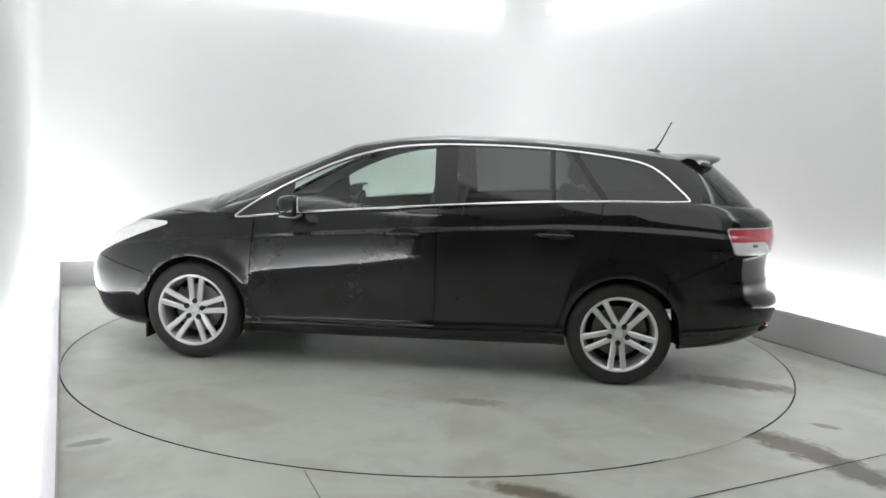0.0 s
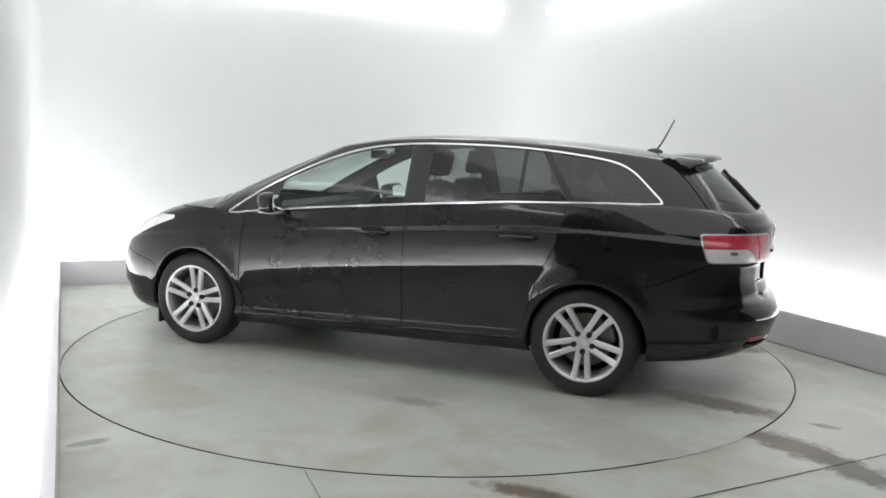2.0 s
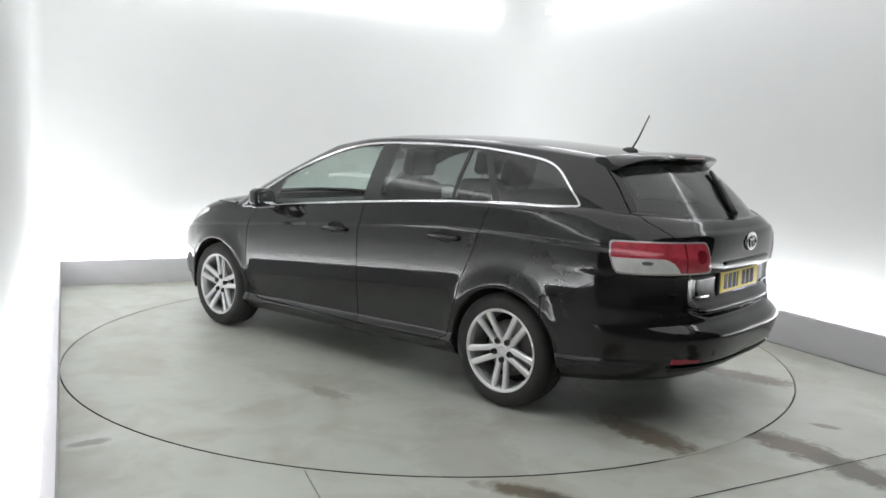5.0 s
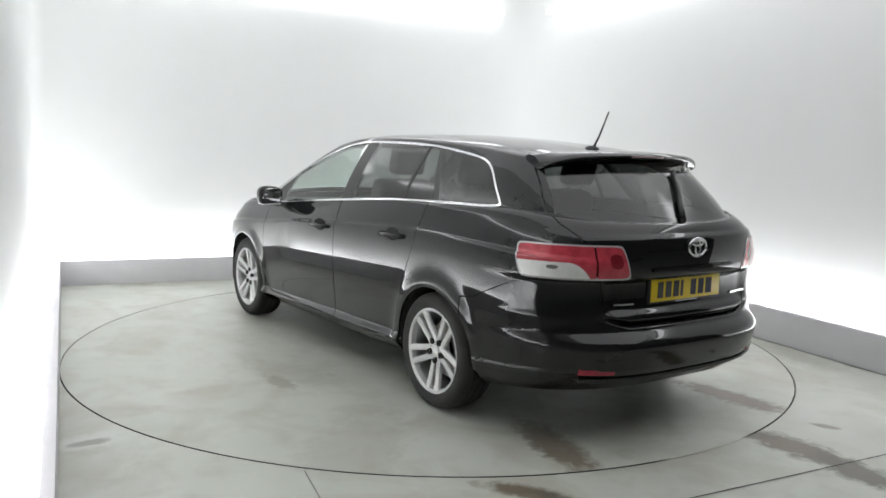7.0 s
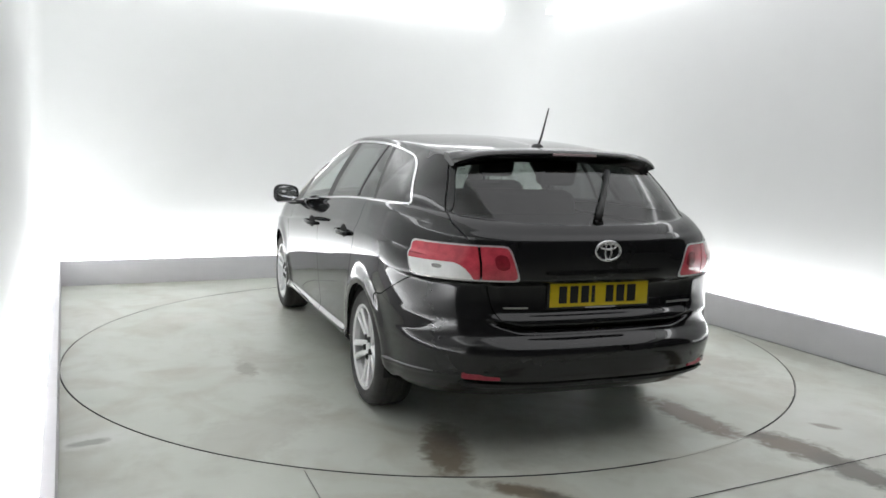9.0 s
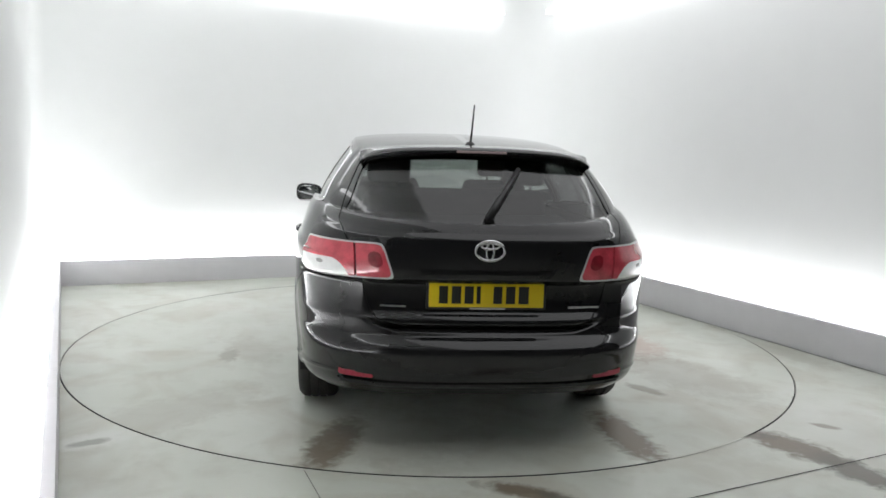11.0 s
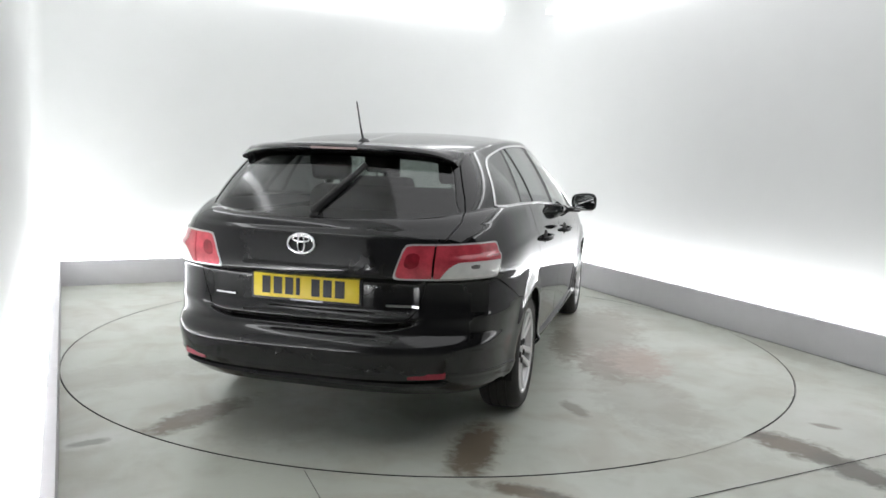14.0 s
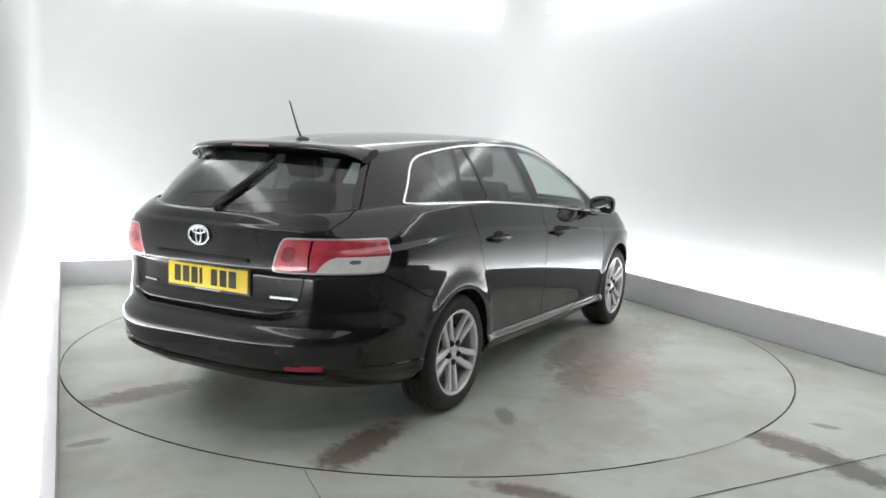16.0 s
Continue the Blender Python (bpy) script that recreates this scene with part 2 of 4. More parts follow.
W = 0.12
zc_left = KERB - 0.045
LW, RW, BW = LEFT - GAP, RIGHT + GAP, BACK + GAP
room_box("wall_back", (LW - W, BW, 0), (RW + W, BW + W, TOPZ), M_WALL, "smooth white painted backdrop wall")
room_box("wall_left", (LW - W, FRONT, 0), (LW, BW - 0.003, TOPZ), M_WALL, "smooth white painted side wall")
room_box("wall_right", (RW, FRONT, 0), (RW + W, BW - 0.003, TOPZ), M_WALL, "smooth white painted side wall")
# runs past the walls, out of view, to carry the fill panel
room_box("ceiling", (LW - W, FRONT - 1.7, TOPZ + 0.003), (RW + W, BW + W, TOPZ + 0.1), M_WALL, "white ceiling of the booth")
def cove_corner(name, radius, ca, cb, sa, sb):
    """A rounded inner corner of the backdrop, with thickness behind it."""
    bm = bmesh.new()
    n = 24
    loops = []
    for z in (0.0, TOPZ):
        arc = [(ca + sa * (radius * math.sin(t) - radius), cb + sb * (radius * math.cos(t) - radius)) for t in [math.pi / 2 * i / n for i in range(n + 1)]]
        loops.append([bm.verts.new((a, b, z)) for a, b in arc] + [bm.verts.new((ca, cb, z))])
    for i in range(n):
        bm.faces.new((loops[0][i], loops[0][i + 1], loops[1][i + 1], loops[1][i])).smooth = True
        for lp in loops:
            bm.faces.new((lp[i], lp[i + 1], lp[-1]))
    for e in bm.edges:
        e.smooth = len(e.link_faces) == 2 and all(f.smooth for f in e.link_faces)
    bmesh.ops.recalc_face_normals(bm, faces=bm.faces)
    bm.transform(ROOM)
    return tagged(part(name, bm, M_WALL), "rounded white corner of the backdrop", "", "", "structure")


cove_corner("wall_corner_right", 0.60, RW - 0.001, BW - 0.001, 1, 1)
cove_corner("wall_corner_left", 0.13, LW + 0.001, BW - 0.001, -1, 1)
room_box("trim", (LW + 0.034, -0.75, zc_left - 0.004), (LW + 0.041, 1.95, zc_left + 0.004), M_JOINT, "thin dark seam along the light trough")
room_box("kerb_back", (LEFT - 0.05, BACK, 0), (RIGHT + 0.05, BACK + 0.05, KERB), M_KERB, "low grey painted upstand in front of the light trough", bevel=0.004)
room_box("kerb_left", (LEFT - 0.05, FRONT, 0), (LEFT, BACK - 0.002, KERB), M_KERB, "low grey painted upstand in front of the light trough", bevel=0.004)
room_box("kerb_right", (RIGHT, FRONT, 0), (RIGHT + 0.05, BACK - 0.002, KERB + 0.025), M_KERB, "low grey painted upstand in front of the light trough", bevel=0.004)


# unseen end pieces, added to keep trough light from spilling into the hall
room_box("kerb_end_left", (LW, FRONT, 0), (LEFT - 0.052, FRONT + 0.05, KERB), M_KERB, "short grey upstand, added unseen to block light at the trough end")
room_box("kerb_end_right", (RIGHT + 0.052, FRONT, 0), (RW, FRONT + 0.05, KERB), M_KERB, "short grey upstand, added unseen to block light at the trough end")


def light_box(name, lo, hi, mat, label):
    thing = tagged(new(name), label, "light", "light boxes of the booth")
    cut = 0 if hi[0] - lo[0] > hi[1] - lo[1] else 1
    bm = box_bm(lo, hi)
    size = hi[cut] - lo[cut]
    bmesh.ops.subdivide_edges(bm, edges=[e for e in bm.edges if e.calc_length() > size - 0.001], cuts=max(1, int(size / 0.35)), use_grid_fill=True)
    bm.transform(ROOM)
    part("diffuser", bm, mat, thing)
    for s in (0, 1):
        a, b = list(lo), list(hi)
        a[cut], b[cut] = (lo[cut] - 0.012, lo[cut] - 0.002) if s == 0 else (hi[cut] + 0.002, hi[cut] + 0.012)
        part("end_cap", box_bm(a, b, ROOM), M_WALL, thing)
    return thing


zc = KERB - 0.05
light_box("cove_light", (LEFT + 0.02, BACK + 0.06, zc - 0.02), (RIGHT - 0.56, BW - 0.01, zc), M_COVE, "long white glowing light trough at the foot of the wall")
light_box("cove_light", (LW + 0.01, FRONT + 0.09, zc - 0.02), (LEFT - 0.06, BACK - 1.2, zc), M_COVE, "long white glowing light trough at the foot of the wall")
light_box("cove_light", (LW + 0.01, BACK - 1.17, zc - 0.02), (LEFT - 0.06, BACK, zc), M_COVE, "long white glowing light trough at the foot of the wall")
light_box("cove_light", (RIGHT + 0.06, FRONT + 0.09, zc - 0.02), (RW - 0.01, BACK - 0.60, zc), M_COVE, "long white glowing light trough at the foot of the wall")
tz = 2.94
light_box("top_light", (LEFT + 0.1, BW - 0.14, tz), (RW - 0.49, BW - 0.02, tz + 0.05), M_TOP, "white glowing light strip along the top of the wall")
light_box("top_light", (RW - 0.14, FRONT + 0.1, tz), (RW - 0.02, BW - 0.49, tz + 0.05), M_TOP, "white glowing light strip along the top of the wall")
light_box("top_light", (LW + 0.02, FRONT + 0.1, tz), (LW + 0.14, 2.25, tz + 0.05), M_TOP, "white glowing light strip along the top of the wall")
# unseen fill panel, added and carried forward to light tail and near floor
light_box("ceiling_light", (-1.2, FRONT - 1.6, TOPZ - 0.052), (2.3, 1.9, TOPZ - 0.002), M_PANEL, "large flat white glowing ceiling panel, unseen, added as fill")

# plain dark hall that closes the place behind the camera
for nm, lo, hi in (("hall_wall_front", (-7, -9.2, 0), (7, -9, 4.5)), ("hall_wall_back", (-7, 5, 0), (7, 5.2, 4.5)),
                   ("hall_wall_left", (-7.2, -9, 0), (-7, 5, 4.5)), ("hall_wall_right", (7, -9, 0), (7.2, 5, 4.5)), ("hall_ceiling", (-7, -9, 4.503), (7, 5, 4.7))):
    room_box(nm, lo, hi, M_HALL, "plain grey hall wall" if "wall" in nm else "plain grey hall ceiling")

# floor joints
def joint(name, a, b, mat, width=0.006):
    a, b = Vector((*a, 0.0)), Vector((*b, 0.0))
    d = (b - a).normalized()
    s = Vector((-d.y, d.x, 0)) * width / 2
    bm = bmesh.new()
    bm.faces.new([bm.verts.new(p + Vector((0, 0, 0.003))) for p in (a - s, b - s, b + s, a + s)])
    return tagged(part(name, bm, mat), "thin dark joint in the concrete floor", "", "", "structure")


joint("floor_joint_1", (-0.535, -2.41), (-0.36, -2.85), M_JOINT, 0.004)
foot = [ROOM @ Vector((RIGHT - 0.005, y, 0)) for y in (FRONT, BACK - 0.01)]
joint("floor_joint_3", foot[0].xy, foot[1].xy, M_JOINT, 0.009)
joint("floor_joint_2", (0.95, -2.66), (2.75, -1.77), M_GAP)

def gap_cover(name, start, end):
    """A floor-coloured strip added over a stretch of the turntable gap, hiding its dark line."""
    bm = bmesh.new()
    n = max(6, int((end - start) / 1.5))
    rows = []
    for i in range(n + 1):
        a = radians(start + (end - start) * i / n)
        thin = min(1.0, 4.0 * min(i, n - i) / n)
        rows.append([bm.verts.new((HUB.x + q * math.cos(a), HUB.y + q * math.sin(a), 0.0025)) for q in (DISC_R + 0.009 - 0.015 * thin, DISC_R + 0.009)])
    for p, q in zip(rows, rows[1:]):
        bm.faces.new((p[0], p[1], q[1], q[0]))
    bmesh.ops.recalc_face_normals(bm, faces=bm.faces)
    return tagged(part(name, bm, M_FLOOR), "floor-coloured strip added over the gap round the turntable", "", "", "structure")


gap_cover("floor_gap_1", -65, -47)
gap_cover("floor_gap_2", -10, 78)

# ---------------------------------------------------------------- turntable
def disc_bm():
    bm = bmesh.new()
    n = 160
    c = bm.verts.new((0, 0, 0))
    rim = [bm.verts.new((DISC_R * math.cos(2 * math.pi * i / n), DISC_R * math.sin(2 * math.pi * i / n), 0)) for i in range(n)]
    low = [bm.verts.new((v.co.x, v.co.y, -0.045)) for v in rim]
    for i in range(n):
        j = (i + 1) % n
        bm.faces.new((c, rim[i], rim[j]))
        bm.faces.new((rim[j], rim[i], low[i], low[j]))
    bm.normal_update()
    return bm


turntable = tagged(new("turntable"), "round flush floor turntable of worn grey concrete", "turntable")
part("turntable_deck", disc_bm(), M_DISC, turntable)
# dark ring added on the rim; paints the shade of the gap wider
edge = bmesh.new()
loops = [[edge.verts.new((r * math.cos(2 * math.pi * i / 160), r * math.sin(2 * math.pi * i / 160), z)) for i in range(160)] for r, z in ((DISC_R - 0.0025, 0.001), (DISC_R - 0.002, 0.002), (DISC_R + 0.001, 0.002), (DISC_R + 0.001, -0.03))]
for a, b in zip(loops, loops[1:]):
    for i in range(160):
        edge.faces.new((a[i], b[i], b[(i + 1) % 160], a[(i + 1) % 160]))
part("turntable_edge", edge, M_GAP, turntable, "dark ring added to deepen the gap round the turntable")

# ---------------------------------------------------------------- the car
# Car space: x forward, y to its left, z up, origin on the ground midway between the axles.
def curve(knots, x):
    """A smooth curve through (x, value) knots, with no overshoot."""
    k = np.array(sorted(knots), float)
    xs, ys = k[:, 0], k[:, 1]
    h = np.diff(xs)
    d = np.diff(ys) / h
    m = np.zeros(len(xs))
    m[0], m[-1] = d[0], d[-1]
    for i in range(1, len(xs) - 1):
        if d[i - 1] * d[i] > 0:
            w1, w2 = 2 * h[i] + h[i - 1], h[i] + 2 * h[i - 1]
            m[i] = (w1 + w2) / (w1 / d[i - 1] + w2 / d[i])
    x = np.clip(np.asarray(x, float), xs[0], xs[-1])
    i = np.clip(np.searchsorted(xs, x) - 1, 0, len(xs) - 2)
    t = (x - xs[i]) / h[i]
    return ((2 * t ** 3 - 3 * t ** 2 + 1) * ys[i] + (t ** 3 - 2 * t ** 2 + t) * h[i] * m[i]
            + (3 * t ** 2 - 2 * t ** 3) * ys[i + 1] + (t ** 3 - t ** 2) * h[i] * m[i + 1])


BASE = ((-2.45, 1.035), (-2.2, 1.06), (-1.95, 1.085), (-1.7, 1.098), (-1.32, 1.088), (-1.0, 1.076), (-0.65, 1.053), (-0.3, 1.026), (0.06, 0.997), (0.42, 0.966), (0.72, 0.937), (1.05, 0.900))
BELT = ((-2.45, 1.012), (-2.2, 1.022), (-1.95, 1.04), (-1.7, 1.064), (-1.32, 1.078), (-1.0, 1.076), (-0.65, 1.053), (-0.3, 1.026),
        (0.06, 0.997), (0.42, 0.966), (0.72, 0.937), (1.05, 0.900), (1.35, 0.880), (1.7, 0.836), (2.0, 0.770), (2.2, 0.698), (2.4, 0.615))
SILL = ((-2.45, 0.31), (-2.2, 0.285), (-1.7, 0.235), (-1.0, 0.215), (0.0, 0.195), (1.0, 0.175), (1.7, 0.15), (2.1, 0.15), (2.4, 0.18))
SIDE = ((0, 0.790), (0.03, 0.826), (0.07, 0.850), (0.11, 0.861), (0.15, 0.864), (0.22, 0.868), (0.36, 0.881), (0.46, 0.8885), (0.6, 0.894),
        (0.72, 0.895), (0.80, 0.893), (0.838, 0.891), (0.848, 0.880), (0.9, 0.868), (0.955, 0.854), (1.0, 0.840))
REAR = ((0, -2.27), (0.05, -2.32), (0.13, -2.362), (0.22, -2.386), (0.275, -2.394), (0.30, -2.391), (0.322, -2.382), (0.345, -2.366), (0.365, -2.346), (0.385, -2.330), (0.43, -2.321), (0.48, -2.317), (0.52, -2.307),
        (0.60, -2.300), (0.69, -2.303), (0.725, -2.320), (0.80, -2.328), (0.9, -2.331), (0.965, -2.329), (0.985, -2.322), (1.0, -2.304))
NOSE = ((0, 2.18), (0.06, 2.25), (0.2, 2.31), (0.4, 2.335), (0.6, 2.335), (0.8, 2.29), (0.92, 2.23), (1.0, 2.16))
RAIL = ((-2.1, 1.290), (-1.9, 1.322), (-1.7, 1.352), (-1.4, 1.388), (-1.0, 1.419), (-0.6, 1.434), (-0.3, 1.434), (0.0, 1.420), (0.3, 1.380), (0.5, 1.341), (0.8, 1.27))
NR, NS, NF = 64, 110, 34


def corner(n, power, aspect):
    """Points of a quarter of a superellipse, evenly spread: along (0..1) and across (1..0)."""
    a = np.linspace(0, math.pi / 2, 4000)
    s, c = np.sin(a) ** (2 / power), np.maximum(np.cos(a), 0) ** (2 / power)
    length = np.concatenate([[0], np.cumsum(np.hypot(np.diff(s) * aspect, np.diff(c)))])
    want = np.linspace(0, length[-1], n)
    return np.interp(want, length, s), np.interp(want, length, c)


def ring(back, back_from, nose, nose_from, half_rear, half_nose, power_r, power_f, belly=0.0):
    """The left half of a plan outline, from the middle of the tail to the middle of the nose."""
    s, c = corner(NR, power_r, abs(back - back_from) / half_rear)
    xr, yr = (back_from + (back - back_from) * s)[::-1], (half_rear * c)[::-1]
    s2, c2 = corner(NF, power_f, abs(nose - nose_from) / half_nose)
    xf, yf = nose_from + (nose - nose_from) * s2, half_nose * c2
    f = np.linspace(0, 1, NS + 2)[1:-1]
    xs = back_from + (nose_from - back_from) * f
    ys = half_rear + (half_nose - half_rear) * f + belly * 4 * f * (1 - f)
    return np.concatenate([xr, xs, xf]), np.concatenate([yr, ys, yf])


def roof_z(x, y):
    return curve(RAIL, x) + 0.027 * (1 - (y / 0.60) ** 2)


def inset(y, z):
    """How far the lower tailgate, and the groove under it, lie behind the skin round them."""
    ease = lambda t: np.clip(t, 0, 1) ** 2 * (3 - 2 * np.clip(t, 0, 1))
    return 0.022 * ease((0.555 - np.abs(y)) / 0.075) * ease((0.812 - z) / 0.02) * ease((z - 0.630) / 0.05) + 0.030 * np.exp(-((z - 0.600 - 0.35 * np.maximum(0, np.abs(y) - 0.40) ** 1.2) / 0.010) ** 2) * ease((0.58 - np.abs(y)) / 0.14)


def body_grid():
    rows = []
    for v in np.concatenate([np.linspace(0, 0.2, 22)[:-1], np.linspace(0.2, 0.36, 8)[:-1], np.linspace(0.36, 0.52, 30)[:-1], np.linspace(0.52, 1, 34)]):
        w = float(curve(SIDE, v))
        x, y = ring(float(curve(REAR, v)), -1.38, float(curve(NOSE, v)), 1.25, w - 0.002, w - 0.010, 3.3, 2.75, 0.008)
        y = y + 0.021 * np.exp(-((v - 0.10) / 0.034) ** 2) * np.clip((1.15 - np.abs(x)) / 0.15, 0, 1)     # rounded sill
        y = y + np.where((x < -1.6) & (y > 0.3), 0.006 * math.exp(-((v - 0.14) / 0.012) ** 2), 0)           # thin crease in the bumper's flank
        # flared arches stand proud of the doors
        zl, zh = curve(SILL, x), curve(BELT, x)
        z = zl + (zh - zl) * v
        for cx in (1.35, -1.35):
            r = np.hypot(x - cx, z - 0.315)
            y = y + np.where(y > 0.6, 0.016 * np.exp(-((r - 0.36) / 0.055) ** 2), 0)
        y = y * (1 - 0.040 * np.clip((v - 0.78) / 0.22, 0, 1) ** 1.5 * np.clip((-1.35 - x) / 0.6, 0, 1))     # shoulders draw in towards the tail
        x = np.where(x < -2.0, x + inset(y, z), x)
        rows.append(np.stack([x, y, z], -1))
    low = rows[-1]
    bx, by = ring(-2.245, -1.15, 1.46, 1.02, 0.797, 0.822, 2.85, 2.6, 0.028)
    front = np.clip((bx - 0.95) / 0.35, 0, 1)
    bz = curve(BASE, np.minimum(bx, 1.02)) + 0.012 + 0.075 * front * (1 - (by / 0.83) ** 2)
    base = np.stack([bx, by, bz], -1)
    for s in np.linspace(0, 1, 15)[1:]:
        q = low + (base - low) * s
        nose = np.clip((low[:, 0] - 1.1) / 0.5, 0, 1)
        q[:, 2] += (0.014 + 0.028 * nose) * math.sin(math.pi * s) ** 0.8
        rows.append(q)
    tx, ty = ring(-1.95, -1.45, 0.50, 0.30, 0.580, 0.56, 3.0, 3.0, 0.028)
    top = np.stack([tx, ty, roof_z(tx, ty)], -1)
    ease = lambda t: np.clip(t, 0, 1) ** 2 * (3 - 2 * np.clip(t, 0, 1))
    out = np.stack([0.6 * ease((bx - 0.7) / 0.5) - 0.5 * ease((-1.5 - bx) / 0.5), np.ones_like(bx), np.zeros_like(bx)], -1)
    for s in np.linspace(0, 1, 46)[1:]:
        q = base + (top - base) * s + out * np.minimum(1, by / 0.4)[:, None] * 0.022 * 4 * s * (1 - s)
        q[:, 2] += 0.012 * 4 * s * (1 - s) * np.clip((bx - 0.9) / 0.4, 0, 1)
        rows.append(q)
    for s in np.linspace(0, 1, 22)[1:]:
        x = tx + (np.clip(tx, -1.75, 0.35) - tx) * s
        y = ty * (1 - s)
        edge = 0.012 * (1 - math.exp(-s * 9)) * np.clip(ty / 0.5, 0, 1)
        rows.append(np.stack([x, y, roof_z(x, y) + edge], -1))
    return np.stack(rows)


class Skin:
    """Triangles with smooth normals that can be cut along the zero line of a function."""

    def __init__(self, co, no, tri):
        self.co, self.no, self.tri = co, no, tri

    def cut(self, f):
        """Two skins: where f < 0, and the rest."""
        val = f(self.co)
        val = np.where(np.abs(val) < 1e-7, 1e-7, val)
        co, no = list(self.co), list(self.no)
        neg = val < 0
        count = neg[self.tri].sum(1)
        inside, outside = list(self.tri[count == 3]), list(self.tri[count == 0])
        made = {}

        def mid(i, j):
            key = (min(i, j), max(i, j))
            if key not in made:
                t = val[i] / (val[i] - val[j])
                co.append(self.co[i] * (1 - t) + self.co[j] * t)
                no.append(self.no[i] * (1 - t) + self.no[j] * t)
                made[key] = len(co) - 1
            return made[key]
        for t in self.tri[(count == 1) | (count == 2)]:
            lone = [k for k in range(3) if neg[t[k]] == (neg[t].sum() == 1)][0]
            a, b, c = t[lone], t[(lone + 1) % 3], t[(lone + 2) % 3]
            p, q = mid(a, b), mid(a, c)
            one, two = [(a, p, q)], [(p, b, c), (p, c, q)]
            (inside if neg[a] else outside).extend(one)
            (outside if neg[a] else inside).extend(two)
        co, no = np.array(co), np.array(no)
        return Skin(co, no, np.array(inside, int).reshape(-1, 3)).tidy(), Skin(co, no, np.array(outside, int).reshape(-1, 3)).tidy()

    def tidy(self):
        used = np.unique(self.tri)
        back = np.zeros(len(self.co), int)
        back[used] = np.arange(len(used))
        return Skin(self.co[used], self.no[used], back[self.tri])

    def mirrored(self):
        flip = np.array([1, -1, 1])
        return Skin(self.co * flip, self.no * flip, self.tri[:, ::-1])

    def both(self):
        o = self.mirrored()
        return Skin(np.concatenate([self.co, o.co]), np.concatenate([self.no, o.no]), np.concatenate([self.tri, o.tri + len(self.co)]))

    def moved(self, d):
        return Skin(self.co + self.no * d, self.no, self.tri)

    def build(self, name, mat, parent, label="", rim=0.012):
        """Link as a mesh, with an edge turned inwards all round."""
        co, no, tri = self.co, self.no, self.tri
        if rim and len(tri):
            edges = np.concatenate([tri[:, [0, 1]], tri[:, [1, 2]], tri[:, [2, 0]]])
            key = np.sort(edges, 1)
            _, first, num = np.unique(key, axis=0, return_index=True, return_counts=True)
            open_edges = edges[first[num == 1]]
            open_edges = open_edges[np.abs(co[open_edges][:, :, 1]).max(1) > 1e-4]
            n = len(open_edges)
            a, b = co[open_edges[:, 0]], co[open_edges[:, 1]]
            na, nb = no[open_edges[:, 0]], no[open_edges[:, 1]]
            side = np.cross(b - a, na)
            side /= np.maximum(np.linalg.norm(side, axis=1, keepdims=True), 1e-9)
            base = len(co)
            ring_co = np.concatenate([a, b, b - nb * rim, a - na * rim])
            i = np.arange(n) + base
            co = np.concatenate([co, ring_co])
            no = np.concatenate([no, na * 0.5 + side, nb * 0.5 + side, side, side])
            tri = np.concatenate([tri, np.stack([i + n, i, i + 3 * n], -1), np.stack([i + n, i + 3 * n, i + 2 * n], -1)])
        me = bpy.data.meshes.new(name)
        me.from_pydata(co.tolist(), [], tri.tolist())
        me.polygons.foreach_set("use_smooth", [True] * len(tri))
        no = no / np.maximum(np.linalg.norm(no, axis=1, keepdims=True), 1e-9)
        me.attributes.new("custom_normal", "FLOAT_VECTOR", "POINT").data.foreach_set("vector", no.astype(np.float32).ravel())
        me.materials.append(mat)
        ob = new(name, me)
        ob.parent = parent
        return tagged(ob, label)


def body_skin():
    g = body_grid()
    nv, nu, _ = g.shape
    du = np.gradient(g, axis=1)
    dv = np.gradient(g, axis=0)
    no = np.cross(dv, du)
    no[:, 0] *= [1, 0, 1]
    no[:, -1] *= [1, 0, 1]
    no[-1] = [0, 0, 1]
    ln = np.linalg.norm(no, axis=2, keepdims=True)
    no = np.where(ln > 1e-9, no / np.maximum(ln, 1e-9), [0, 0, 1])
    if no[20, NR + 50, 1] < 0:
        no = -no
        no[-1] = [0, 0, 1]
    idx = np.arange(nv * nu).reshape(nv, nu)
    a, b, c, d = idx[:-1, :-1].ravel(), idx[:-1, 1:].ravel(), idx[1:, 1:].ravel(), idx[1:, :-1].ravel()
    tri = np.concatenate([np.stack([a, b, c], -1), np.stack([a, c, d], -1)])
    co = g.reshape(-1, 3)
    n2 = no.reshape(-1, 3)
    fn = np.cross(co[tri[:, 1]] - co[tri[:, 0]], co[tri[:, 2]] - co[tri[:, 0]])
    if (fn * n2[tri[:, 0]]).sum(1).mean() < 0:
        tri = tri[:, ::-1]
    area = np.linalg.norm(np.cross(co[tri[:, 1]] - co[tri[:, 0]], co[tri[:, 2]] - co[tri[:, 0]]), axis=1)
    return Skin(co, n2, tri[area > 1e-10])


def smooth_loop(pts, times=2):
    for _ in range(times):
        q = []
        for i, p in enumerate(pts):
            r = pts[(i + 1) % len(pts)]
            q += [(0.75 * p[0] + 0.25 * r[0], 0.75 * p[1] + 0.25 * r[1]), (0.25 * p[0] + 0.75 * r[0], 0.25 * p[1] + 0.75 * r[1])]
        pts = q
    return pts


